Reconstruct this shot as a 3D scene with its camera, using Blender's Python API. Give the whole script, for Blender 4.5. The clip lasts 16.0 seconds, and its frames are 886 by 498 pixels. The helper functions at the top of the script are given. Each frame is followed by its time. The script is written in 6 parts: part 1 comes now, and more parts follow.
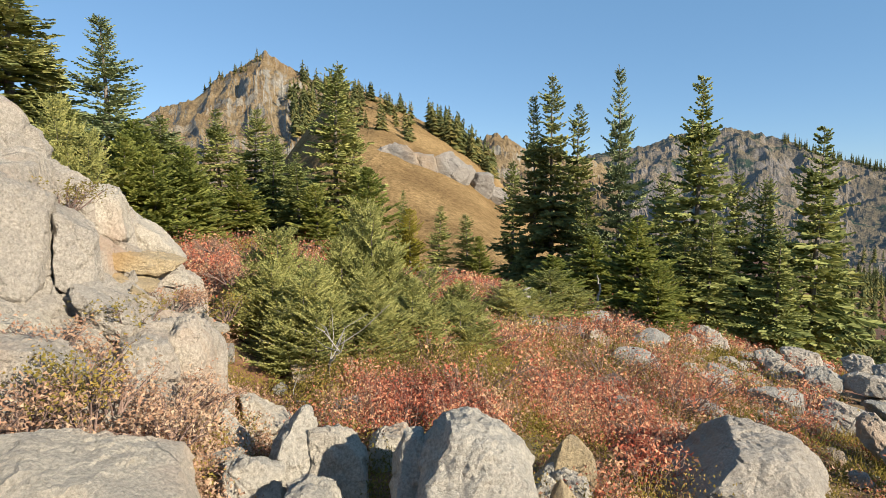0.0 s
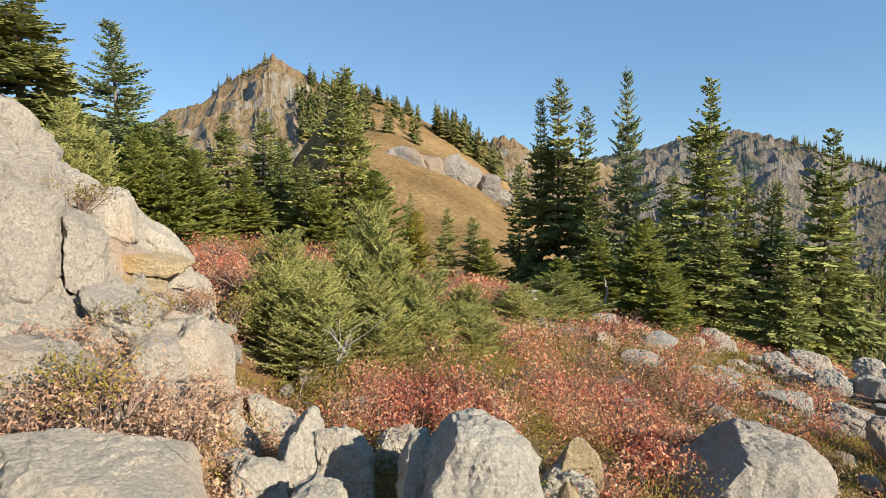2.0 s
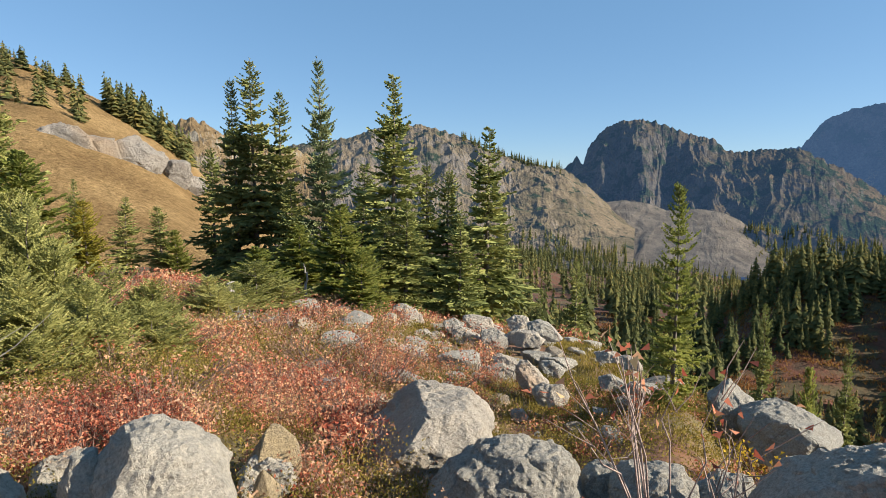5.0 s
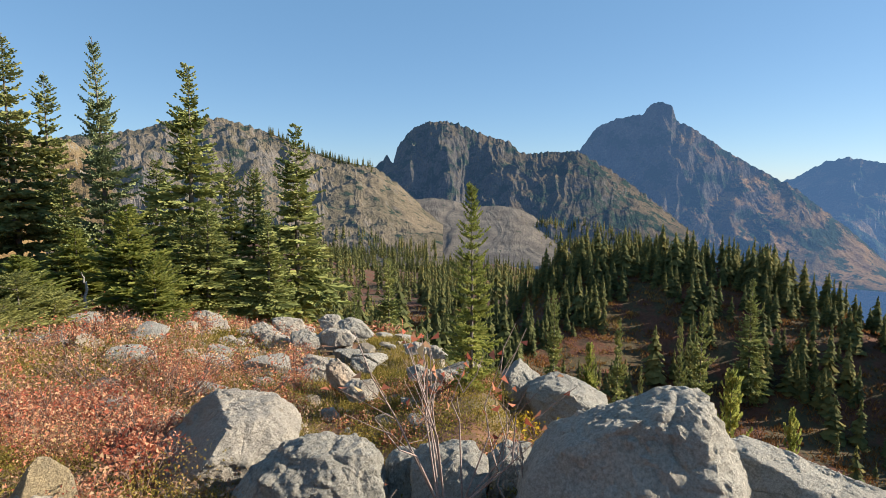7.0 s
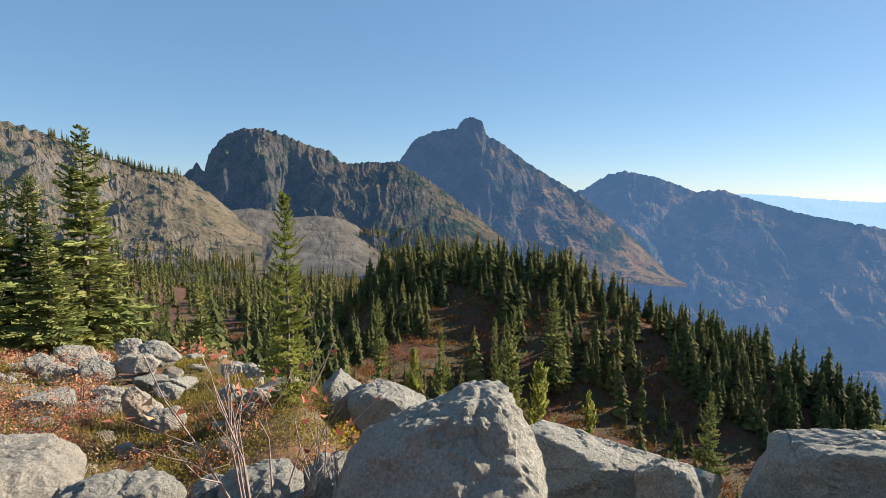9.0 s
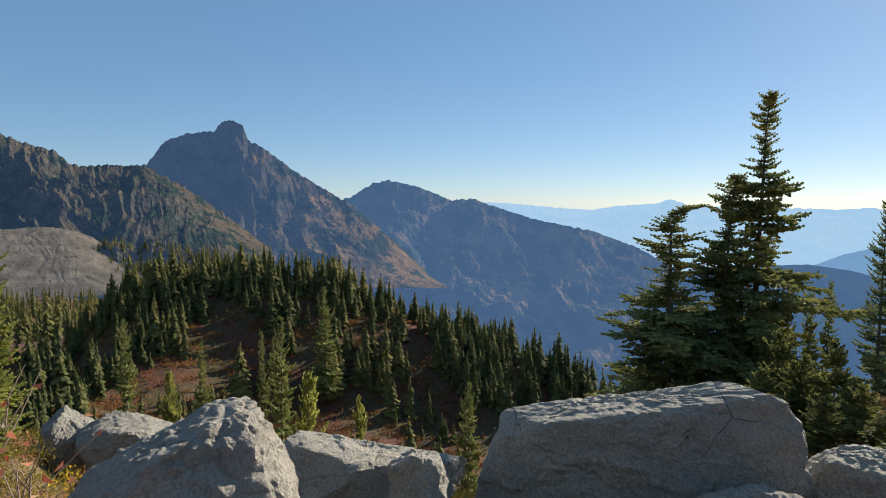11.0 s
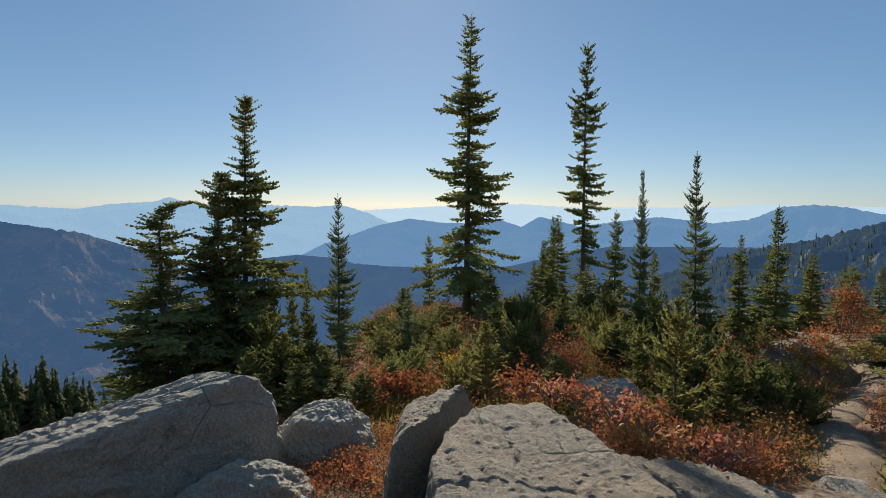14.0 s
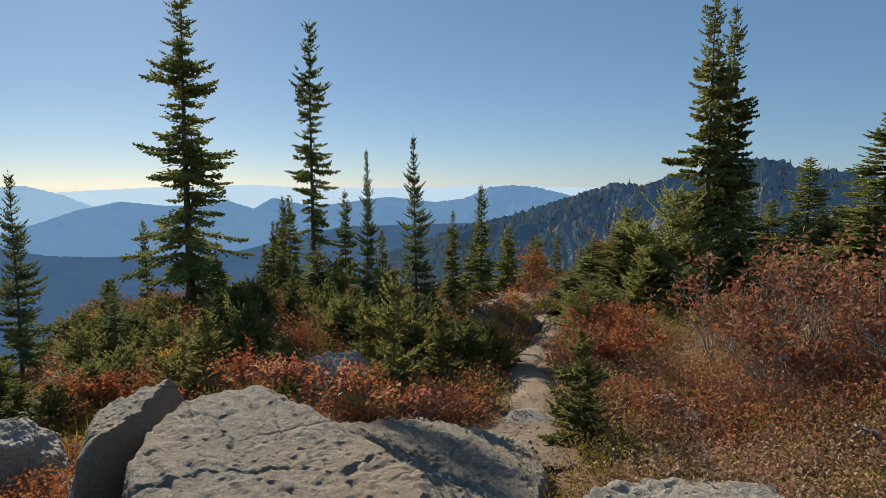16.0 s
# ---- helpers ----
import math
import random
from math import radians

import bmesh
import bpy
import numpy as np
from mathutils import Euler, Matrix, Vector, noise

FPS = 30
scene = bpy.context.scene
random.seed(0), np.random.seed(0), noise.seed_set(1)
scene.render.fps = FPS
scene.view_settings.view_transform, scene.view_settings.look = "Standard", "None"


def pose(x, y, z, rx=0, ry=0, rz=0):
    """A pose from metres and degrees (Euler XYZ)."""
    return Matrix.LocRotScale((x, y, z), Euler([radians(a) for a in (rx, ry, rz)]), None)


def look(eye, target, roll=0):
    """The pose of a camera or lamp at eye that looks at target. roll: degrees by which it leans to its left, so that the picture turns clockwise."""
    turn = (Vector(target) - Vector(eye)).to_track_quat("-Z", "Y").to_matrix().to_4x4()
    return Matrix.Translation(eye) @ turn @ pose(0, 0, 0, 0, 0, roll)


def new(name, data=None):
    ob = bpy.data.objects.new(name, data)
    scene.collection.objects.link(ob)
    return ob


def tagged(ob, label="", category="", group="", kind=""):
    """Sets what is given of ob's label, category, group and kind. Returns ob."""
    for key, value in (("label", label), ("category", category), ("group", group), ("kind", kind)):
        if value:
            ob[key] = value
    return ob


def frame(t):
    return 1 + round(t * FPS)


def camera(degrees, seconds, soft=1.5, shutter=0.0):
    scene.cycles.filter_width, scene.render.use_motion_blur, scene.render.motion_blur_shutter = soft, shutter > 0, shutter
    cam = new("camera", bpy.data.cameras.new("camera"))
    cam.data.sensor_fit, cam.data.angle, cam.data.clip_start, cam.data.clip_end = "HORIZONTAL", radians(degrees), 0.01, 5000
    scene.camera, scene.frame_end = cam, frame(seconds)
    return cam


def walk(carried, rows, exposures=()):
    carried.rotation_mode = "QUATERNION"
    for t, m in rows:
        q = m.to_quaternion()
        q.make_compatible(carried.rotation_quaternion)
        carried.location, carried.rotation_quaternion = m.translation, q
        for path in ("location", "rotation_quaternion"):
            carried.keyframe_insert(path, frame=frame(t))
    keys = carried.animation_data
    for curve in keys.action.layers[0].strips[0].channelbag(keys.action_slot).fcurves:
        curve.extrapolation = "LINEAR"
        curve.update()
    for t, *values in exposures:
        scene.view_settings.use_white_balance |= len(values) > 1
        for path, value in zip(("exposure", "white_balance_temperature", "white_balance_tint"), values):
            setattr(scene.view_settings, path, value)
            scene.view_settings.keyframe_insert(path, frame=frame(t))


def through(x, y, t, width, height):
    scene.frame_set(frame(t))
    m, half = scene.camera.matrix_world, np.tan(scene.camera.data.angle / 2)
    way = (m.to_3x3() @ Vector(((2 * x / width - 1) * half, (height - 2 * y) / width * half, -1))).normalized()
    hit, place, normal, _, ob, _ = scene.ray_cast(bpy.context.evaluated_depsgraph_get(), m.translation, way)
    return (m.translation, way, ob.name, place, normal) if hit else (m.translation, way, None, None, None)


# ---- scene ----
cam = camera(74.78, 16.0, 0.5)
# seconds, place, turn about x, y, z
PATH = [
    (0.0, 0.000, -0.000, 1.600, 84.50, 0.00, -0.00),
    (0.5, -0.009, -0.011, 1.603, 84.89, 0.06, 0.66),
    (1.0, -0.008, -0.016, 1.605, 84.99, 0.05, 0.99),
    (1.5, -0.003, -0.016, 1.601, 84.95, 0.07, 1.11),
    (2.0, 0.004, -0.011, 1.597, 84.75, 0.05, 0.68),
    (2.5, 0.004, -0.011, 1.597, 84.35, 0.10, -1.14),
    (3.0, 0.014, -0.010, 1.590, 84.17, 0.07, -4.99),
    (3.5, 0.033, -0.013, 1.587, 84.14, 0.00, -10.29),
    (4.0, 0.059, -0.024, 1.588, 83.86, -0.09, -16.11),
    (4.5, 0.076, -0.028, 1.585, 83.76, -0.11, -22.25),
    (5.0, 0.096, -0.058, 1.582, 83.57, -0.13, -28.23),
    (7.5, 0.162, -0.215, 1.602, 83.65, -0.34, -50.94),
    (8.0, 0.195, -0.232, 1.596, 83.92, -0.31, -55.58),
    (10.5, 0.190, -0.359, 1.578, 85.34, -0.57, -79.25),
    (11.0, 0.190, -0.415, 1.590, 85.50, -0.56, -86.54),
    (11.5, 0.191, -0.499, 1.591, 85.56, -0.63, -93.78),
    (12.0, 0.187, -0.526, 1.585, 85.52, -0.62, -100.59),
    (12.5, 0.173, -0.549, 1.585, 85.60, -0.58, -108.73),
    (13.0, 0.171, -0.579, 1.578, 86.08, -0.57, -117.60),
    (13.5, 0.152, -0.604, 1.565, 86.19, -0.50, -125.78),
    (14.0, 0.127, -0.642, 1.564, 85.72, -0.42, -133.06),
    (14.5, 0.099, -0.676, 1.558, 84.90, -0.26, -139.94),
    (15.0, 0.070, -0.708, 1.540, 84.32, -0.26, -146.22),
    (15.5, 0.051, -0.719, 1.538, 83.98, -0.28, -152.53),
    (16.0, 0.020, -0.736, 1.534, 83.97, -0.26, -158.80),
]
EXPOSURES = [(0.0, 1.02), (4.0, 1.03), (5.0, 1.03), (8.0, 1.02), (10.5, 0.76), (12.5, 0.46), (14.5, 0.33), (16.0, 0.34)]
walk(cam, [(t, pose(x, y, z, rx, ry, rz)) for t, x, y, z, rx, ry, rz in PATH], EXPOSURES)

# ---- light: low autumn sun at compass bearing 130, clear sky ----
SUN_BEARING, SUN_HEIGHT = 130.0, 24.0
world = bpy.data.worlds.new("sky")
scene.world = world
world.use_nodes = True
sky = world.node_tree.nodes.new("ShaderNodeTexSky")
sky.sky_type = "NISHITA"
sky.sun_disc = False
sky.sun_elevation = radians(SUN_HEIGHT)
sky.sun_rotation = radians(SUN_BEARING)
sky.altitude = 1800
sky.air_density, sky.dust_density, sky.ozone_density = 0.9, 0.4, 1.5
background = world.node_tree.nodes["Background"]
background.inputs["Strength"].default_value = 0.086
tone = world.node_tree.nodes.new("ShaderNodeMix")
tone.data_type = "RGBA"
tone.inputs[0].default_value, tone.inputs[7].default_value = 0.56, (0.92, 2.2, 3.85, 1)
world.node_tree.links.new(sky.outputs["Color"], tone.inputs[6])
world.node_tree.links.new(tone.outputs[2], background.inputs["Color"])
sun_way = Vector((math.sin(radians(SUN_BEARING)) * math.cos(radians(SUN_HEIGHT)),
                  math.cos(radians(SUN_BEARING)) * math.cos(radians(SUN_HEIGHT)), math.sin(radians(SUN_HEIGHT))))
sun = new("sun", bpy.data.lights.new("sun", "SUN"))
sun.data.energy, sun.data.angle, sun.data.color = 5.0, radians(0.5), (1.0, 0.91, 0.76)
sun.matrix_world = look(sun_way * 50, (0, 0, 0))


# ---- materials ----
def nodes_of(name):
    m = bpy.data.materials.new(name)
    m.use_nodes = True
    t = m.node_tree
    return m, t, t.nodes["Principled BSDF"]


def place_node(t, kind="Position"):
    g = t.nodes.new("ShaderNodeNewGeometry")
    return g.outputs[kind]


def noise_node(t, scale, detail=4.0, rough=0.6, stretch=None):
    n = t.nodes.new("ShaderNodeTexNoise")
    n.inputs["Scale"].default_value, n.inputs["Detail"].default_value, n.inputs["Roughness"].default_value = scale, detail, rough
    p = place_node(t)
    if stretch:
        mp = t.nodes.new("ShaderNodeMapping")
        mp.inputs["Scale"].default_value = stretch
        t.links.new(p, mp.inputs["Vector"])
        p = mp.outputs["Vector"]
    t.links.new(p, n.inputs["Vector"])
    return n.outputs["Fac"]


def ramp_node(t, fac, stops):
    r = t.nodes.new("ShaderNodeValToRGB")
    e = r.color_ramp.elements
    while len(e) < len(stops):
        e.new(0.5)
    for el, (at, c) in zip(e, stops):
        el.position, el.color = at, (*c, 1) if len(c) == 3 else c
    t.links.new(fac, r.inputs["Fac"])
    return r.outputs["Color"]


def grey(v):
    return (v, v, v)


def mix_node(t, fac, a, b, mode="MIX"):
    m = t.nodes.new("ShaderNodeMix")
    m.data_type, m.blend_type = "RGBA", mode
    for sock, v in ((m.inputs[0], fac), (m.inputs[6], a), (m.inputs[7], b)):
        if isinstance(v, bpy.types.NodeSocket):
            t.links.new(v, sock)
        elif isinstance(v, tuple):
            sock.default_value = (*v, 1)
        else:
            sock.default_value = v
    return m.outputs[2]


def bump_node(t, bsdf, height, strength, distance):
    b = t.nodes.new("ShaderNodeBump")
    b.inputs["Strength"].default_value, b.inputs["Distance"].default_value = strength, distance
    t.links.new(height, b.inputs["Height"])
    t.links.new(b.outputs["Normal"], bsdf.inputs["Normal"])


def rock_material(name, light, mid, dark, stain, stain_from=0.62, size=1.0):
    m, t, bsdf = nodes_of(name)
    col = ramp_node(t, noise_node(t, 1.6 / size, 8, 0.65), [(0.3, mid), (0.5, light), (0.7, mid)])
    fine = ramp_node(t, noise_node(t, 48 / size, 8, 0.8), [(0.34, grey(0.55)), (0.5, grey(0.95)), (0.66, grey(1.35))])
    col = mix_node(t, 1.0, col, fine, "MULTIPLY")
    lichen = ramp_node(t, noise_node(t, 9 / size, 10, 0.85), [(0.54, grey(0)), (0.66, grey(0.5))])
    col = mix_node(t, lichen, col, dark)
    rust = ramp_node(t, noise_node(t, 0.9 / size, 3, 0.5), [(stain_from, grey(0)), (stain_from + 0.14, grey(0.65))])
    col = mix_node(t, rust, col, stain)
    v = t.nodes.new("ShaderNodeTexVoronoi")
    v.feature = "DISTANCE_TO_EDGE"
    v.inputs["Scale"].default_value = 0.7 / size
    wob = t.nodes.new("ShaderNodeVectorMath")
    wob.operation = "ADD"
    nz = t.nodes.new("ShaderNodeTexNoise")
    nz.inputs["Scale"].default_value = 2.2 / size
    t.links.new(place_node(t), nz.inputs["Vector"])
    t.links.new(place_node(t), wob.inputs[0])
    wide = t.nodes.new("ShaderNodeVectorMath")
    wide.operation = "SCALE"
    wide.inputs["Scale"].default_value = 0.16
    t.links.new(nz.outputs["Color"], wide.inputs[0])
    t.links.new(wide.outputs[0], wob.inputs[1])
    t.links.new(wob.outputs[0], v.inputs["Vector"])
    crack = ramp_node(t, v.outputs["Distance"], [(0.0, grey(0.0)), (0.007, grey(1.0))])
    some = ramp_node(t, noise_node(t, 0.8 / size, 2, 0.5), [(0.5, grey(0)), (0.62, grey(0.5))])
    col = mix_node(t, some, col, mix_node(t, 1.0, col, crack, "MULTIPLY"))
    t.links.new(col, bsdf.inputs["Base Color"])
    bsdf.inputs["Roughness"].default_value = 0.9
    h = mix_node(t, 0.5, noise_node(t, 40 / size, 8, 0.75), noise_node(t, 7 / size, 8, 0.7))
    h = mix_node(t, some, h, mix_node(t, 1.0, h, crack, "MULTIPLY"))
    bump_node(t, bsdf, h, 1.0, 0.09 * size)
    return m


def leaf_material(name, stops, through=0.3, rough=0.55, bulk=0.5):
    """Small leaves or needles: one colour an island out of the stops, some light let through."""
    m, t, bsdf = nodes_of(name)
    isl = place_node(t, "Random Per Island")
    big = noise_node(t, bulk, 3, 0.6)
    add = t.nodes.new("ShaderNodeMath")
    add.operation = "MULTIPLY_ADD"
    t.links.new(isl, add.inputs[0])
    add.inputs[1].default_value = 0.55
    sub = t.nodes.new("ShaderNodeMath")
    sub.operation = "MULTIPLY_ADD"
    t.links.new(big, sub.inputs[0])
    sub.inputs[1].default_value, sub.inputs[2].default_value = 1.5, -0.52
    t.links.new(sub.outputs[0], add.inputs[2])
    col = ramp_node(t, add.outputs[0], stops)
    t.links.new(col, bsdf.inputs["Base Color"])
    bsdf.inputs["Roughness"].default_value = rough + 0.2
    bsdf.inputs["Specular IOR Level"].default_value = 0.2
    tr = t.nodes.new("ShaderNodeBsdfTranslucent")
    t.links.new(col, tr.inputs["Color"])
    mx = t.nodes.new("ShaderNodeMixShader")
    mx.inputs[0].default_value = through
    t.links.new(bsdf.outputs[0], mx.inputs[1])
    t.links.new(tr.outputs[0], mx.inputs[2])
    t.links.new(mx.outputs[0], t.nodes["Material Output"].inputs["Surface"])
    return m


def plain_material(name, stops, scale, rough=0.9, bump=0.5, depth=0.02, fine=8.0, stretch=None):
    m, t, bsdf = nodes_of(name)
    col = ramp_node(t, noise_node(t, scale, 6, 0.65, stretch), stops)
    f = noise_node(t, scale * fine, 6, 0.7)
    col = mix_node(t, 1.0, col, ramp_node(t, f, [(0.28, grey(0.6)), (0.7, grey(1.3))]), "MULTIPLY")
    t.links.new(col, bsdf.inputs["Base Color"])
    bsdf.inputs["Roughness"].default_value = rough
    bump_node(t, bsdf, f, bump, depth)
    return m


def mountain_material(name, rock, rock_b, grass, grass_b, scale, steep=(0.62, 0.8), haze_tint=(0.30, 0.45, 0.70), haze_glow=0.0, wood=None):
    """Far slopes: rock where steep, dry grass or wood where gentle. The air's haze before a far slope is painted on as
    an even tinted glow.
    """
    m, t, bsdf = nodes_of(name)
    n1 = noise_node(t, scale, 8, 0.7)
    n2 = noise_node(t, scale * 7, 8, 0.75, (1, 1, 0.35))
    rocks = ramp_node(t, n2, [(0.3, rock_b), (0.62, rock)])
    green = ramp_node(t, n1, [(0.38, grass), (0.6, grass_b)])
    sep = t.nodes.new("ShaderNodeSeparateXYZ")
    t.links.new(place_node(t, "Normal"), sep.inputs[0])
    add = t.nodes.new("ShaderNodeMath")
    add.operation = "MULTIPLY_ADD"
    t.links.new(n1, add.inputs[0])
    add.inputs[1].default_value = 0.5
    t.links.new(sep.outputs["Z"], add.inputs[2])
    lo, hi = steep[0] + 0.25, steep[1] + 0.25
    which = ramp_node(t, add.outputs[0], [(min(lo, 0.98), grey(0)), (min(hi, 1.0), grey(1))])
    col = mix_node(t, which, rocks, green)
    if wood:
        patch = ramp_node(t, noise_node(t, scale * 2.6, 9, 0.75), [(wood, grey(0)), (wood + 0.05, grey(1))])
        col = mix_node(t, patch, col, (0.028, 0.042, 0.022))
    speck = ramp_node(t, noise_node(t, scale * 30, 6, 0.8), [(0.36, grey(0.55)), (0.64, grey(1.4))])
    col = mix_node(t, 1.0, col, speck, "MULTIPLY")
    t.links.new(col, bsdf.inputs["Base Color"])
    bsdf.inputs["Roughness"].default_value = 1.0
    bsdf.inputs["Specular IOR Level"].default_value = 0.0
    # distance haze put into the surface as even emission; the slope is no lamp
    if haze_glow:
        bsdf.inputs["Emission Color"].default_value = (*haze_tint, 1)
        bsdf.inputs["Emission Strength"].default_value = haze_glow
    bump_node(t, bsdf, n2, 1.0, 0.35 / scale * 0.2)
    return m


ROCK = rock_material("rock_grey", (0.53, 0.475, 0.39), (0.41, 0.37, 0.305), (0.23, 0.215, 0.175), (0.56, 0.38, 0.19), 0.66)
ROCK_PALE = rock_material("rock_pale", (0.52, 0.455, 0.36), (0.43, 0.37, 0.295), (0.32, 0.29, 0.24), (0.58, 0.40, 0.28), 0.56)
ROCK_BANK = rock_material("rock_bank", (0.46, 0.40, 0.325), (0.33, 0.29, 0.24), (0.20, 0.185, 0.155), (0.47, 0.31, 0.20), 0.54)
ROCK_EDGE = rock_material("rock_edge", (0.40, 0.365, 0.305), (0.29, 0.268, 0.228), (0.165, 0.158, 0.135), (0.42, 0.33, 0.20), 0.66)
ROCK_OCHRE = rock_material("rock_ochre", (0.46, 0.35, 0.20), (0.38, 0.30, 0.19), (0.22, 0.2, 0.17), (0.46, 0.28, 0.11), 0.5)
SLAB = rock_material("rock_slab", (0.385, 0.32, 0.24), (0.30, 0.25, 0.19), (0.17, 0.165, 0.15), (0.44, 0.32, 0.21), 0.55)
CRAG_ROCK = rock_material("crag_rock", (0.30, 0.265, 0.225), (0.22, 0.195, 0.17), (0.13, 0.12, 0.105), (0.32, 0.22, 0.13), 0.6, 10.0)
BASIN = plain_material("basin_turf", [(0.3, (0.036, 0.032, 0.014)), (0.45, (0.13, 0.042, 0.02)), (0.56, (0.07, 0.054, 0.02)), (0.7, (0.15, 0.075, 0.03))], 0.12, 0.95, 0.8, 0.3, 12)
SOIL = plain_material("soil", [(0.3, (0.09, 0.055, 0.03)), (0.45, (0.19, 0.085, 0.042)), (0.56, (0.13, 0.10, 0.04)), (0.7, (0.20, 0.12, 0.06))], 0.35, 0.95, 0.8, 0.04, 14)
DIRT = plain_material("trail_dirt", [(0.3, (0.16, 0.11, 0.07)), (0.65, (0.25, 0.175, 0.112))], 1.2, 0.95, 0.6, 0.03, 20)
BARK = plain_material("bark", [(0.3, (0.10, 0.08, 0.065)), (0.7, (0.22, 0.18, 0.15))], 6, 0.9, 0.9, 0.02, 6, (1, 1, 0.2))
DEADWOOD = plain_material("dead_wood", [(0.3, (0.20, 0.18, 0.155)), (0.7, (0.36, 0.33, 0.29))], 5, 0.85, 0.6, 0.01, 6, (1, 1, 0.3))
TWIG = plain_material("twig", [(0.3, (0.12, 0.075, 0.06)), (0.7, (0.26, 0.17, 0.13))], 8, 0.8, 0.3, 0.004)
PALE_TWIG = plain_material("pale_twig", [(0.3, (0.24, 0.17, 0.14)), (0.7, (0.40, 0.30, 0.25))], 8, 0.8, 0.3, 0.004)
FIR = leaf_material("fir_needles", [(0.0, (0.080, 0.100, 0.034)), (0.45, (0.225, 0.248, 0.078)), (1.0, (0.42, 0.39, 0.13))], 0.24)
HEMLOCK = leaf_material("hemlock_needles", [(0.0, (0.080, 0.096, 0.038)), (0.5, (0.22, 0.236, 0.082)), (1.0, (0.41, 0.36, 0.12))], 0.24)
BLUE_FIR = leaf_material("blue_fir_needles", [(0.0, (0.085, 0.112, 0.058)), (0.5, (0.205, 0.24, 0.11)), (1.0, (0.37, 0.37, 0.16))], 0.24)
YOUNG = leaf_material("young_needles", [(0.0, (0.095, 0.115, 0.026)), (0.5, (0.255, 0.275, 0.065)), (1.0, (0.44, 0.40, 0.11))], 0.55)
SCRUB = leaf_material("scrub_needles", [(0.0, (0.12, 0.13, 0.042)), (0.5, (0.345, 0.34, 0.11)), (1.0, (0.52, 0.47, 0.18))], 0.42)
KRUMM = leaf_material("dwarf_needles", [(0.0, (0.075, 0.085, 0.026)), (0.5, (0.19, 0.195, 0.06)), (1.0, (0.36, 0.31, 0.10))], 0.4)
YELLOW = leaf_material("yellowing_needles", [(0.0, (0.091, 0.091, 0.016)), (0.5, (0.247, 0.215, 0.026)), (1.0, (0.390, 0.312, 0.039))], 0.3)
FOREST = leaf_material("forest_needles", [(0.0, (0.048, 0.060, 0.026)), (0.5, (0.140, 0.148, 0.052)), (1.0, (0.31, 0.24, 0.07))], 0.34, 0.7, 0.03)
RED = leaf_material("red_leaves", [(0.0, (0.20, 0.046, 0.030)), (0.3, (0.46, 0.125, 0.072)), (0.5, (0.60, 0.25, 0.14)), (0.75, (0.66, 0.42, 0.24)), (1.0, (0.40, 0.36, 0.11))], 0.35, 0.6, 1.1)
ORANGE = leaf_material("orange_leaves", [(0.0, (0.20, 0.055, 0.028)), (0.4, (0.38, 0.115, 0.045)), (0.75, (0.44, 0.20, 0.065)), (1.0, (0.40, 0.31, 0.10))], 0.4, 0.5, 0.8)
RUST = leaf_material("rust_leaves", [(0.0, (0.13, 0.045, 0.03)), (0.4, (0.29, 0.11, 0.06)), (0.75, (0.37, 0.18, 0.09)), (1.0, (0.42, 0.27, 0.13))], 0.4, 0.5, 0.8)
TAN = leaf_material("dry_leaves", [(0.0, (0.24, 0.11, 0.07)), (0.5, (0.42, 0.25, 0.155)), (1.0, (0.56, 0.42, 0.28))], 0.3, 0.7, 0.9)
HEATHER = leaf_material("heather", [(0.0, (0.10, 0.085, 0.02)), (0.5, (0.24, 0.19, 0.04)), (1.0, (0.42, 0.28, 0.08))], 0.35, 0.7, 0.8)
GOLD = leaf_material("gold_leaves", [(0.0, (0.45, 0.28, 0.02)), (1.0, (0.75, 0.50, 0.05))], 0.4)
MEADOW = leaf_material("meadow_tufts", [(0.0, (0.10, 0.06, 0.02)), (0.45, (0.24, 0.10, 0.035)), (1.0, (0.30, 0.20, 0.06))], 0.3, 0.8, 0.06)


# ---- mesh helpers ----
def mesh_of(name, verts, faces, material, smooth=False, normals=None):
    """A mesh out of arrays; all faces have the same number of corners."""
    verts, faces = np.asarray(verts, np.float32), np.asarray(faces, np.int32)
    me = bpy.data.meshes.new(name)
    me.vertices.add(len(verts))
    me.vertices.foreach_set("co", verts.ravel())
    k = faces.shape[1]
    me.loops.add(faces.size)
    me.loops.foreach_set("vertex_index", faces.ravel())
    me.polygons.add(len(faces))
    me.polygons.foreach_set("loop_start", np.arange(0, faces.size, k, dtype=np.int32))
    me.polygons.foreach_set("use_smooth", np.full(len(faces), smooth))
    me.update(calc_edges=True)
    me.materials.append(material)
    if normals is not None:
        me.normals_split_custom_set_from_vertices(np.asarray(normals, np.float32))
    return me


def grid_faces(nu, nv, wrap=False):
    u, v = np.meshgrid(np.arange(nu if wrap else nu - 1), np.arange(nv - 1), indexing="ij")
    u1 = (u + 1) % nu
    return np.stack([u * nv + v, u1 * nv + v, u1 * nv + v + 1, u * nv + v + 1], -1).reshape(-1, 4)


def part(name, mesh, parent, label=""):
    ob = new(name, mesh)
    ob.parent = parent
    return tagged(ob, label)


def thing(name, m, label, category, group=""):
    ob = new(name)
    ob.matrix_basis = m
    ob.empty_display_size = 0.2
    return tagged(ob, label, category, group)


def fbm(x, y, z=0.0, octaves=4):
    return noise.fractal(Vector((x, y, z)), 1.0, 2.0, octaves)


# ---- the lie of the land: heights along lines out from the viewpoint (distance, height) ----
LAND = {}


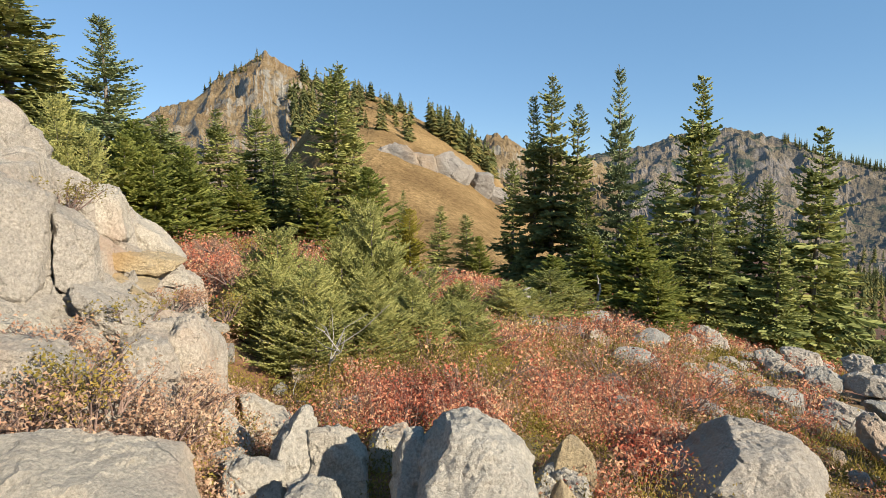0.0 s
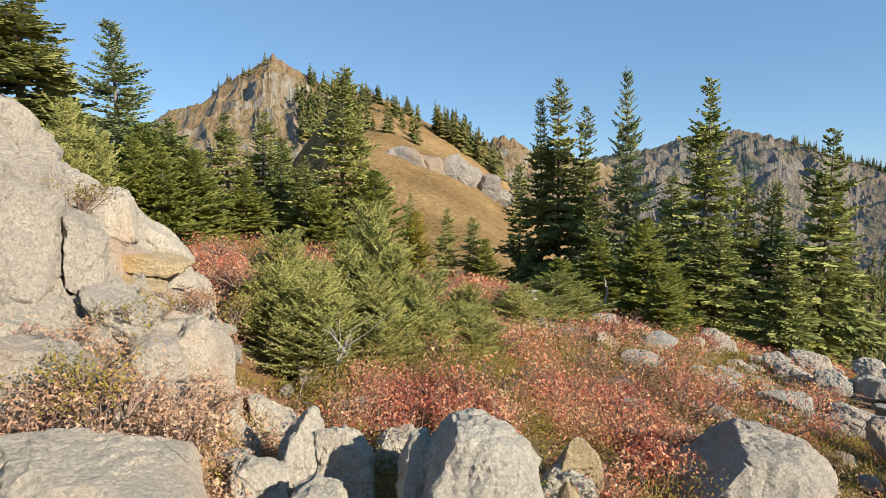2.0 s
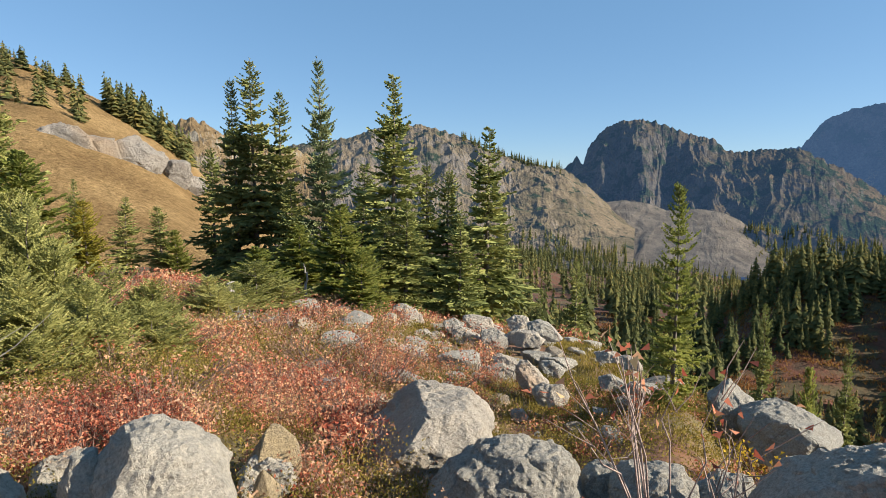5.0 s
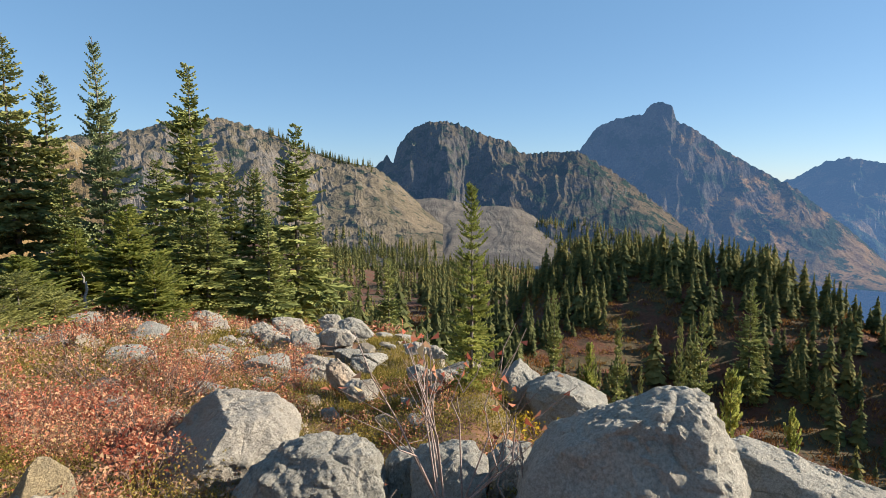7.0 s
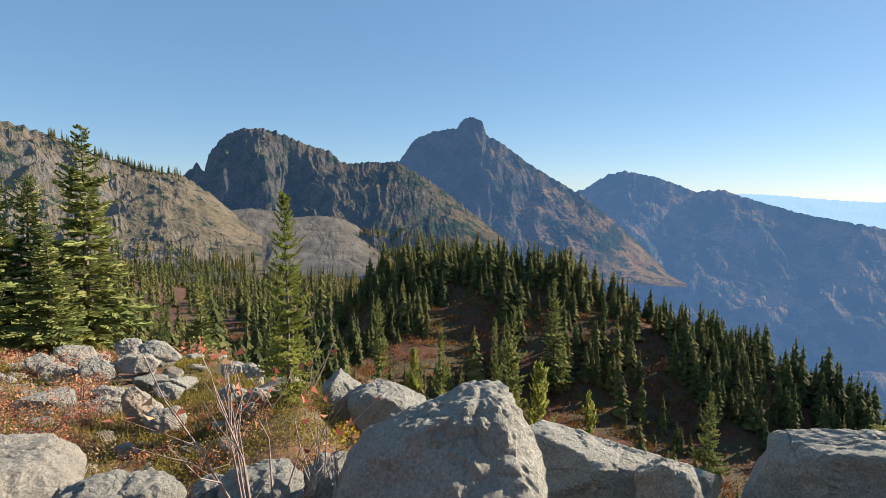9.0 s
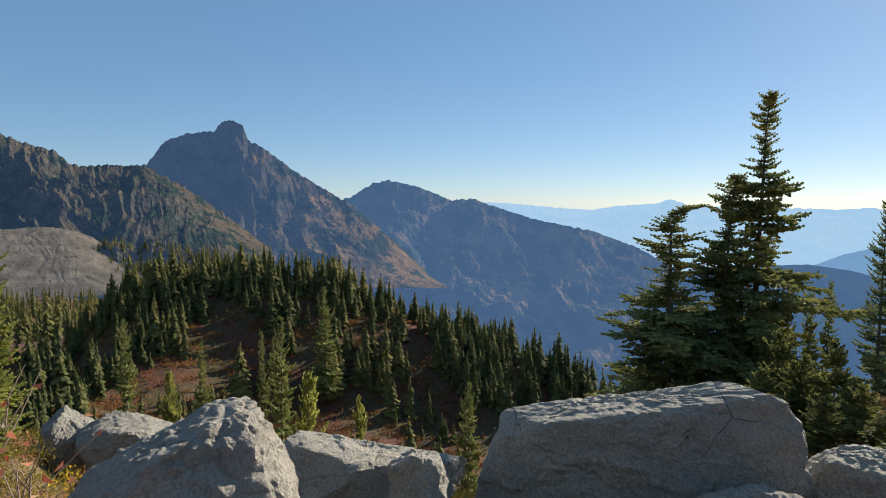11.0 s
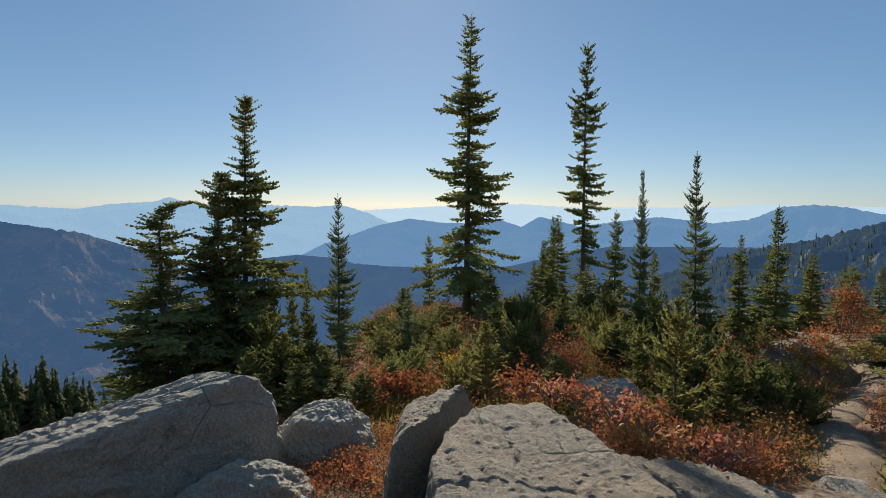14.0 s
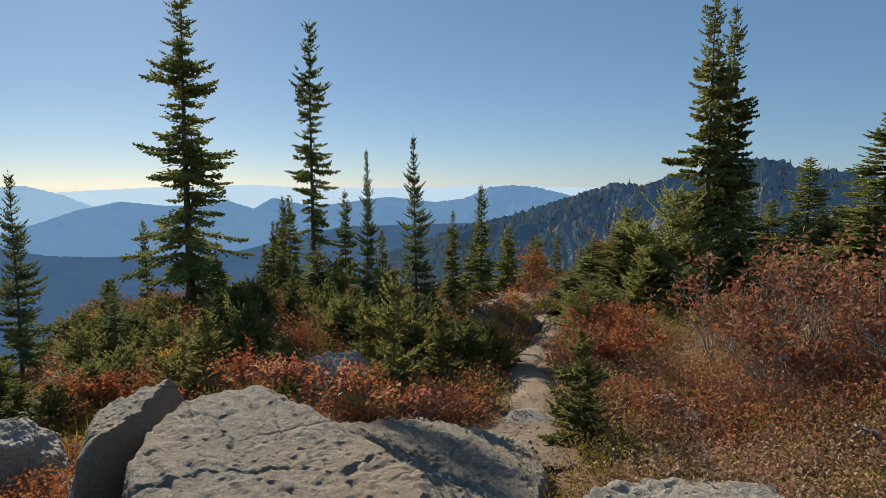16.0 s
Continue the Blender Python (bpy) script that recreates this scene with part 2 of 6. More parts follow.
def line_of_land(bearing, *steps):
    LAND[bearing % 360] = ([math.log1p(r) for r, _ in steps], [z for _, z in steps])


line_of_land(-60, (0, 0), (3, 0.4), (6, 1.2), (10, 2.4), (16, 4), (30, 7), (60, 12), (150, 30), (500, 40), (4900, -200))
line_of_land(-40, (0, 0), (2, 0.1), (3.5, 0.35), (5, 0.6), (7, 1.3), (10, 2.1), (16, 3.2), (30, 6), (60, 10), (150, 20), (500, 10), (4900, -300))
line_of_land(-28, (0, 0), (2.5, 0.1), (4, 0.1), (6, 0.1), (9, 0.5), (13, 0.7), (18, 1), (30, 1.5), (60, 3), (150, 6), (500, -20), (4900, -300))
line_of_land(-15, (0, 0), (2.5, -0.3), (4, -0.45), (6, -0.4), (9, -0.2), (13, 0.2), (18, 0.4), (30, 0), (60, -2), (150, -4), (500, -40), (4900, -300))
line_of_land(0, (0, 0), (2.5, -0.3), (5, -0.35), (7, -0.55), (10, -0.7), (14, -0.9), (19, -1.3), (30, -3), (60, -6), (150, -10), (500, -50), (4900, -300))
line_of_land(15, (0, 0), (2.5, -0.4), (5, -0.7), (9, -1.1), (14, -1.6), (19, -2.1), (26, -3), (35, -5), (60, -12), (150, -20), (500, -50), (4900, -300))
line_of_land(30, (0, 0), (2.5, -0.5), (5, -0.95), (9, -1.45), (14, -2.2), (20, -3.4), (24, -4.4), (35, -8), (60, -16), (150, -26), (500, -45), (4900, -300))
line_of_land(42, (0, 0), (3, -0.7), (5, -1), (9, -1.6), (14, -2.2), (18, -3), (26, -6.5), (40, -13), (70, -21), (110, -27), (160, -30), (250, -42), (500, -66), (4900, -300))
line_of_land(52, (0, 0), (3, -0.5), (5, -0.8), (7, -1), (9, -1.5), (13, -3.2), (20, -7), (40, -16), (70, -23), (110, -27), (150, -29.5), (250, -43), (500, -68), (4900, -300))
line_of_land(60, (0, 0), (3, -0.4), (5, -0.9), (8, -2.2), (14, -5.8), (40, -18), (70, -26), (88, -26.5), (125, -16.0), (138, -22), (180, -50), (500, -90), (4900, -300))
line_of_land(67, (0, 0), (2.5, -0.3), (4, -0.7), (6, -1.3), (9, -3), (15, -7), (40, -20), (75, -30), (88, -29), (125, -15.7), (138, -22), (180, -52), (500, -95), (4900, -300))
line_of_land(75.5, (0, 0), (2.5, -0.4), (4, -0.9), (6, -1.5), (9, -3.2), (15, -7.5), (40, -21), (75, -30.5), (88, -30), (124, -15.6), (137, -23), (180, -58), (600, -120), (4900, -300))
line_of_land(80.5, (0, 0), (2.5, -0.4), (4, -1), (6, -1.6), (9, -3.4), (15, -8), (40, -22), (75, -31), (88, -30.5), (118, -19.8), (131, -28), (180, -66), (600, -140), (4900, -300))
line_of_land(86, (0, 0), (2.8, -0.45), (4.5, -1.1), (6.5, -1.8), (9.5, -3.9), (15, -8.5), (40, -23), (75, -32), (86, -31.5), (113, -22.8), (126, -31), (180, -72), (600, -200), (4900, -300))
line_of_land(92, (0, 0), (3, -0.5), (5, -1.2), (7, -2), (10, -4.5), (15, -9), (40, -24), (75, -33), (84, -32.5), (109, -24.4), (122, -33), (180, -80), (600, -255), (4900, -300))
line_of_land(98, (0, 0), (3, -0.5), (5, -1.1), (7.5, -2), (11, -4.3), (15, -8), (40, -24.5), (72, -36), (82, -35.5), (104, -28.6), (118, -39), (180, -88), (600, -258), (4900, -320))
line_of_land(105, (0, 0), (3, -0.5), (5, -1), (8, -2), (12, -4), (16, -7), (40, -25), (70, -37), (98, -33), (112, -43), (180, -90), (600, -260), (4900, -330))
line_of_land(118, (0, 0), (3, -0.4), (5, -0.7), (8, -1.4), (12, -2.6), (16, -4), (25, -8), (40, -16), (150, -68), (600, -240), (4900, -300))
line_of_land(130, (0, 0), (3, -0.3), (5, -0.5), (7, -0.9), (10, -1.1), (14, -1.4), (20, -2), (27, -4), (40, -10), (150, -55), (600, -180), (4900, -300))
line_of_land(145, (0, 0), (2.5, -0.25), (5, -0.3), (7, -0.6), (10, -0.8), (14, -1.2), (20, -1.9), (27, -3.5), (40, -8), (150, -50), (600, -160), (4900, -300))
line_of_land(165, (0, 0), (2.5, -0.15), (5, -0.35), (6.6, -0.6), (11, -0.95), (15, -1), (19, -1.8), (25, -4), (40, -9), (150, -45), (600, -140), (4900, -300))
line_of_land(180, (0, 0), (2.5, 0), (5.5, -0.25), (8, -0.4), (12, -0.5), (18, -0.6), (25, -1.5), (40, -6), (150, -35), (600, -120), (4900, -300))
line_of_land(200, (0, 0), (2.5, 0), (5.5, 0), (8, 0.1), (12, 0.4), (18, 0.8), (30, 1), (60, 0), (150, -15), (600, -60), (4900, -300))
line_of_land(250, (0, 0), (3, 0.2), (6, 0.8), (12, 2), (20, 3.5), (40, 7), (150, 15), (600, -20), (4900, -300))
BEARINGS = sorted(LAND)


def land(x, y):
    """Height of the ground at arrays x, y."""
    x, y = np.atleast_1d(np.asarray(x, float)), np.atleast_1d(np.asarray(y, float))
    r, b = np.log1p(np.hypot(x, y)), np.degrees(np.arctan2(x, y)) % 360
    table = np.stack([np.interp(r, *LAND[k]) for k in BEARINGS] + [np.interp(r, *LAND[BEARINGS[0]])])
    marks = np.array(BEARINGS + [BEARINGS[0] + 360.0])
    b = np.where(b < marks[0], b + 360, b)
    i = np.clip(np.searchsorted(marks, b, "right") - 1, 0, len(marks) - 2)
    s = (b - marks[i]) / (marks[i + 1] - marks[i])
    s = s * s * (3 - 2 * s)
    n = np.arange(len(x))
    return (table[i, n] * (1 - s) + table[i + 1, n] * s) * np.clip(np.hypot(x, y) / 2, 0, 1)


def land_at(x, y):
    return float(land(x, y)[0])


def at(bearing, r):
    return r * math.sin(radians(bearing)), r * math.cos(radians(bearing))


def unevenness(x, y):
    r = math.hypot(x, y)
    k = min(r, 40)
    z = 0.02 * k ** 0.9 * fbm(x / (0.35 * k + 0.6), y / (0.35 * k + 0.6), 3.1, 3) * min(1, r / 2)
    if r > 60:
        z += min(r / 60, 6) * 1.2 * fbm(x / 45, y / 45, 7.7, 4)
    return z


def ground_at(x, y):
    return land_at(x, y) + unevenness(x, y)


def build_ground():
    nb, rings = 540, np.concatenate([[0.02], np.geomspace(0.5, 4900, 170)])
    bs = np.radians(np.arange(nb) * 360 / nb)
    bb, rr = np.meshgrid(bs, rings, indexing="ij")
    x, y = (rr * np.sin(bb)).ravel(), (rr * np.cos(bb)).ravel()
    z = land(x, y)
    for i in range(len(x)):
        z[i] += unevenness(x[i], y[i])
    ob = new("ground", mesh_of("ground", np.stack([x, y, z], 1), grid_faces(nb, len(rings), True)[:, ::-1], SOIL, True))
    ob.data.materials.append(BASIN)
    ring = np.tile(np.arange(len(rings) - 1), nb)
    ob.data.polygons.foreach_set("material_index", (rings[ring] > 24).astype(np.int32))
    return tagged(ob, "rough alpine slope of brown soil and autumn turf", "ground", kind="structure")


build_ground()


# ---- mountains ----
class Ridge:
    """A mountain side seen from the viewpoint: its crest as (bearing, elevation in degrees) at a distance, and its foot."""

    def __init__(self, crest, far, near, foot, power=1.15, rough=0.1, grain=1.0, seed=0, jag=0.15, hollows=(), profile=None, gully=0.0, grooves=1.0):
        self.hollows, self.profile, self.gully, self.grooves = hollows, profile, gully, grooves
        self.b, self.e = [c[0] for c in crest], [c[1] for c in crest]
        self.far, self.near, self.foot, self.power, self.rough, self.grain, self.seed, self.jag = far, near, foot, power, rough, grain, seed, jag

    def height(self, b, r):
        s = (r - self.near) / (self.far - self.near)
        whole = np.interp(b + np.array([-2.4, -1.6, -0.8, 0, 0.8, 1.6, 2.4]), self.b, self.e).mean()
        k = min(max(s, 0), 1) ** 7
        e = np.interp(b, self.b, self.e) * k + whole * (1 - k)
        top = 1.6 + self.far * math.tan(radians(e))
        jag = self.jag * self.far * 0.0175 * fbm(b * 2.2, self.seed, s * 3, 5)
        if s > 1:
            return top + jag - (s - 1) * (top - self.foot) * 1.3
        c = max(s, 0)
        rise = np.interp(c, *zip(*self.profile)) if self.profile else c ** self.power
        z = self.foot + (top - self.foot) * rise + jag * c ** 25
        w = min(1, c * 4) * min(1, (1 - c) * 8) ** 0.8
        x, y = r * math.sin(radians(b)), r * math.cos(radians(b))
        g = self.grain * 5 / self.far
        warp = 0.5 * fbm(x * g, y * g, self.seed + 9, 3)
        n = noise.ridged_multi_fractal(Vector((x * g + warp, y * g - warp, self.seed)), 0.85, 2.1, 6, 1.0, 2.0)
        n2 = fbm(x * g * 5, y * g * 5, self.seed + 5, 5)
        for hb, hs, wb, ws, deep in self.hollows:
            z -= deep * (top - self.foot) * math.exp(-((b - hb) / wb) ** 2 - ((c - hs) / ws) ** 2) * min(1, (1 - c) * 8)
        if self.gully:
            turn = 0.35 * fbm(b * 0.5 * self.grooves, s * 2.5, self.seed + 2, 3)
            groove = noise.ridged_multi_fractal(Vector((b * self.grooves + turn * 2, s * 1.3 + turn, self.seed + 21)), 0.9, 2.2, 5, 1.0, 2.0)
            z += self.gully * (top - self.foot) * w * (groove - 1.3)
        return z + self.rough * (top - self.foot) * w * (0.6 * (n - 1.35) + 0.14 * n2)

    def build(self, name, label, material, nb=300, nr=46):
        bs = np.linspace(self.b[0], self.b[-1], nb)
        ss = np.concatenate([np.linspace(0, 1, nr - 4), [1.03, 1.1, 1.25, 1.6]])
        verts = []
        for b in bs:
            for s in ss:
                r = self.near + s * (self.far - self.near)
                verts.append((r * math.sin(radians(b)), r * math.cos(radians(b)), self.height(b, r)))
        ob = new(name, mesh_of(name, verts, grid_faces(nb, len(ss))[:, ::-1], material, False))
        return tagged(ob, label, "mountain", kind="structure")


PEAK = Ridge([(-34, 2), (-29.4, 4.5), (-25.5, 7.5), (-22.8, 8.2), (-21, 10.1), (-18.6, 11.4), (-16.7, 12.8), (-15.1, 11.9), (-12.3, 10.5), (-9.9, 10.0), (-7.3, 9.2), (-4, 7), (0, 4), (6, 0)],
             420, 150, -10, 1.1, 0.12, 1.4, 1, 0.3, gully=0.035, grooves=0.5)
SHOULDER = Ridge([(-20, -2), (-16, 2), (-13, 6), (-10.5, 9), (-8.5, 9.7), (-7.3, 9.5), (-5.1, 8.7), (-3, 7.4), (0.3, 5.9), (3.1, 3.9), (5, 1.8), (7, -0.6), (9.2, -4.3), (12, -7)],
                 190, 50, -8, 1.0, 0.05, 1.0, 2, 0.12)
CRAG = Ridge([(-1, 0), (2, 3.4), (3.6, 5.2), (5, 5.8), (6.4, 5.3), (8, 4.2), (10.7, 3.6), (13.9, 3.3), (17, 2)], 520, 300, -20, 1.0, 0.2, 2.0, 3, 0.35)
WEST_RIDGE = Ridge([(4, 0), (9.7, 2.3), (13.9, 3.6), (19.4, 4.4), (21.3, 5.2), (25.9, 5.7), (28.6, 5.0), (31, 4.2), (33.3, 3.0), (37.3, 1.9), (40, 1.4), (42.2, -0.2), (44.3, -2.1), (46.6, -3.9)],
                   720, 400, -56, 1.6, 0.2, 1.5, 4, 0.2, profile=((0, 0), (0.35, 0.2), (0.6, 0.45), (0.8, 0.78), (1, 1)), gully=0.022, grooves=0.6)
DOME = Ridge([(36, -2), (38.5, 0), (40, 1.5), (41, 2.55), (41.7, 1.9), (42.1, 3.4), (42.8, 4.2), (43.4, 5.1), (45, 5.8), (46.9, 5.9), (49.3, 5.2), (50.9, 4.45), (52.9, 4.0), (54.2, 2.8), (56.4, 2.95), (59.5, 3.0), (63, 1), (67, -2), (70, -4.5)],
             900, 640, -75, 1.7, 0.16, 1.7, 5, 0.3, [(49.3, 0.72, 1.9, 0.3, 0.2), (44.6, 0.7, 0.7, 0.3, 0.1)], ((0, 0), (0.45, 0.3), (0.58, 0.5), (0.8, 0.84), (1, 1)), 0.045, 0.6)
HORN = Ridge([(52, 1), (54.5, 2.3), (59.6, 3.1), (61.1, 5.2), (63, 6), (65.2, 6.3), (65.8, 7.1), (66.7, 7.4), (67.7, 6.9), (68.1, 5.7), (69.9, 4.7), (72, 3.1), (75.1, 1.2), (77.6, -0.2), (82.4, -4.2), (87, -8.8)],
             1040, 860, -125, 1.2, 0.12, 1.2, 6, 0.2, [(63.5, 0.7, 2.6, 0.3, 0.12)], ((0, 0), (0.5, 0.42), (1, 1)), 0.04, 0.35)
SPUR = Ridge([(71, -3), (74.3, -0.6), (77.5, 0.5), (79.7, 1.9), (81.3, 2.2), (84.1, 1.6), (87.4, 0.3), (89.4, 0.5), (92.4, -0.5), (95.7, -1.5), (101.1, -2.5), (105.3, -4), (110, -6.6), (114, -9)],
             1250, 760, -300, 1.1, 0.12, 1.0, 7, 0.16, gully=0.02, grooves=0.3)
RANGE = Ridge([(80, 0), (84.9, 0.4), (88.3, 0.2), (92.8, 0.1), (97.5, -0.3), (100.8, -0.5), (103, -0.1), (106.8, 0.2), (107.9, 0.6), (109.6, 0), (117.9, -0.1), (120.6, -0.2), (123.2, 0), (125.8, -0.8), (127.9, -1.8), (131, -3.6), (136, -4)],
              3400, 2200, -330, 1.0, 0.12, 1.5, 8, 0.1)
ROUND_HILL = Ridge([(114, -6.5), (118.4, -5.3), (121.4, -3.8), (123.9, -3), (126.6, -2), (129.8, -1.3), (133.1, -1.7), (136, -1.7), (138.6, -1.3), (143.1, -2.8), (147, -4.6), (152, -6)], 2300, 1500, -310, 1.0, 0.06, 1.2, 9, 0.05)
WOOD_RIDGE = Ridge([(103, -17), (106, -11), (108.4, -7.5), (110.1, -6.3), (114.6, -5.2), (118.9, -4.8), (121.9, -5.1), (124.4, -5.7), (127.6, -6), (135.3, -6.2), (139.7, -5.9), (144.8, -4.6), (149.2, -3.8), (156, -3.6), (163, -3.4), (170, -4)], 1000, 600, -230, 1.0, 0.05, 1.4, 10, 0.06)
HAZE_RANGE = Ridge([(112, -1.2), (119.5, -0.9), (127.1, -0.4), (132, -0.1), (140.8, 0.2), (146.4, -0.1), (157, 0), (161.9, 0.3), (170.8, 0.1), (176.9, 0.1), (186, 0.3)], 4500, 3600, -330, 1.0, 0.1, 1.5, 11, 0.08)
TWIN_HILL = Ridge([(137, -4), (140.3, -2.3), (142.5, -1.0), (146.4, -1.9), (149.7, -1.4), (153.4, -0.9), (158.1, -1.4), (161, -1.0), (163.4, 0.1), (165.6, 0.3), (167.9, 0.1), (170.9, -0.6), (174, -1.6), (180, -3)], 1700, 1000, -260, 1.0, 0.08, 1.4, 12, 0.1)
SOUTH_RIDGE = Ridge([(153, -6.5), (157.5, -4.9), (160.8, -3.7), (165.3, -2.7), (170.7, -0.9), (175.3, 0.6), (177.8, 0.3), (180.2, 1.3), (182.6, 1.5), (184.4, 2.2), (186.6, 2.7), (189.1, 2.4), (190.4, 1.7), (192.7, 1.6), (194.6, 1.2), (200, 0), (210, -2)], 700, 300, -120, 1.0, 0.14, 1.5, 13, 0.34, gully=0.06, grooves=0.4)

GRASSY = mountain_material("grassy_slope", (0.36, 0.31, 0.26), (0.22, 0.19, 0.165), (0.34, 0.225, 0.105), (0.22, 0.14, 0.065), 0.05, (0.30, 0.42), haze_glow=0.0)
# peak to spur: own rock and grass colours plus painted bluish distance haze
PEAK_ROCK = mountain_material("peak_rock", (0.28, 0.255, 0.21), (0.115, 0.107, 0.09), (0.25, 0.18, 0.095), (0.18, 0.12, 0.06), 0.03, (0.56, 0.76), haze_glow=0.012)
GREY_RIDGE = mountain_material("grey_ridge", (0.19, 0.162, 0.135), (0.075, 0.07, 0.065), (0.215, 0.16, 0.10), (0.12, 0.095, 0.055), 0.02, (0.52, 0.74), haze_glow=0.03, wood=0.54, haze_tint=(0.3, 0.5, 0.8))
DOME_ROCK = mountain_material("dome_rock", (0.125, 0.108, 0.085), (0.038, 0.037, 0.035), (0.14, 0.10, 0.055), (0.06, 0.052, 0.03), 0.014, (0.5, 0.7), haze_glow=0.036, wood=0.5, haze_tint=(0.25, 0.5, 1.0))
HORN_ROCK = mountain_material("horn_rock", (0.105, 0.09, 0.07), (0.038, 0.037, 0.035), (0.25, 0.145, 0.06), (0.06, 0.05, 0.026), 0.010, (0.5, 0.66), haze_glow=0.085, wood=0.5, haze_tint=(0.25, 0.5, 1.0))
SPUR_WOOD = mountain_material("spur_wood", (0.17, 0.145, 0.115), (0.055, 0.055, 0.05), (0.22, 0.135, 0.055), (0.042, 0.042, 0.024), 0.008, (0.54, 0.7), haze_glow=0.14, wood=0.48, haze_tint=(0.25, 0.5, 1.0))
# far backdrops: dark wooded bases, their blue is haze painted as glow
WOOD_NEAR = mountain_material("far_wood", (0.05, 0.06, 0.04), (0.03, 0.04, 0.03), (0.03, 0.045, 0.025), (0.02, 0.03, 0.02), 0.02, haze_glow=0.16, haze_tint=(0.25, 0.5, 1.0))
HILL_HAZED = mountain_material("hazed_hill", (0.06, 0.07, 0.05), (0.04, 0.05, 0.04), (0.05, 0.06, 0.04), (0.03, 0.04, 0.03), 0.006, haze_glow=0.34, haze_tint=(0.30, 0.58, 1.0))
RANGE_HAZED = mountain_material("hazed_range", (0.10, 0.10, 0.09), (0.06, 0.06, 0.06), (0.06, 0.07, 0.05), (0.04, 0.05, 0.04), 0.004, haze_glow=0.5, haze_tint=(0.46, 0.72, 1.0))
HAZE_BLUE = mountain_material("haze_range", (0.10, 0.10, 0.09), (0.06, 0.06, 0.06), (0.06, 0.07, 0.05), (0.04, 0.05, 0.04), 0.004, haze_glow=0.64, haze_tint=(0.64, 0.84, 1.0))
# south ridge: blue haze glow painted over dark rock and wood
SOUTH_ROCK = mountain_material("south_rock", (0.24, 0.20, 0.15), (0.085, 0.075, 0.06), (0.06, 0.055, 0.026), (0.025, 0.033, 0.017), 0.014, (0.55, 0.72), haze_glow=0.075, wood=0.47, haze_tint=(0.25, 0.5, 1.0))

TALUS = Ridge([(35, -6), (38, -2), (39.5, 0.1), (41.5, -0.9), (43.8, -1.7), (45.5, -1.5), (47.7, -1.8), (49.3, -2.4), (52, -2.2), (54, -2.5), (55.5, -3.2), (57, -4.5), (59, -6.0), (63, -8)], 735, 560, -78, 1.0, 0.025, 2.5, 17, 0.05, gully=0.03, grooves=0.45)
# scree grey with a faint painted haze glow
SCREE = mountain_material("scree", (0.185, 0.163, 0.137), (0.08, 0.073, 0.063), (0.18, 0.148, 0.115), (0.10, 0.082, 0.063), 0.05, (0.2, 0.4), haze_glow=0.03, wood=0.6, haze_tint=(0.3, 0.5, 0.8))
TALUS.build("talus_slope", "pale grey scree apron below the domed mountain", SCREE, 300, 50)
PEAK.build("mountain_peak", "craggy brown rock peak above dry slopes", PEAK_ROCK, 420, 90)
SHOULDER.build("mountain_shoulder", "steep hillside of dry golden autumn grass", GRASSY, 300, 50)
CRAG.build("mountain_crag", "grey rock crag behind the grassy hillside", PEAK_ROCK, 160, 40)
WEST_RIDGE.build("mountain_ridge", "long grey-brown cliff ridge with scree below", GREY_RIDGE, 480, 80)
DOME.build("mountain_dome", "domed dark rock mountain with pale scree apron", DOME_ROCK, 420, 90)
HORN.build("mountain_horn", "horn-topped mountain in shade, its blue-grey partly painted haze", HORN_ROCK, 420, 80)
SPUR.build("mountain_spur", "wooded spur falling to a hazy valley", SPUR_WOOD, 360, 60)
RANGE.build("backdrop_range", "far mountain range, pale blue from painted haze", RANGE_HAZED, 320, 24)
ROUND_HILL.build("backdrop_round_hill", "rounded far hill, blue from painted haze", HILL_HAZED, 240, 24)
WOOD_RIDGE.build("backdrop_wood_ridge", "dark wooded ridge, blue from painted haze", WOOD_NEAR, 420, 24)
HAZE_RANGE.build("backdrop_haze_range", "farthest range, palest with painted haze", HAZE_BLUE, 260, 20)
TWIN_HILL.build("backdrop_twin_hill", "wooded far hills, blue from painted haze", HILL_HAZED, 300, 24)
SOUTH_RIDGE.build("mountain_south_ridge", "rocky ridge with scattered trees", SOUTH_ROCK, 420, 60)

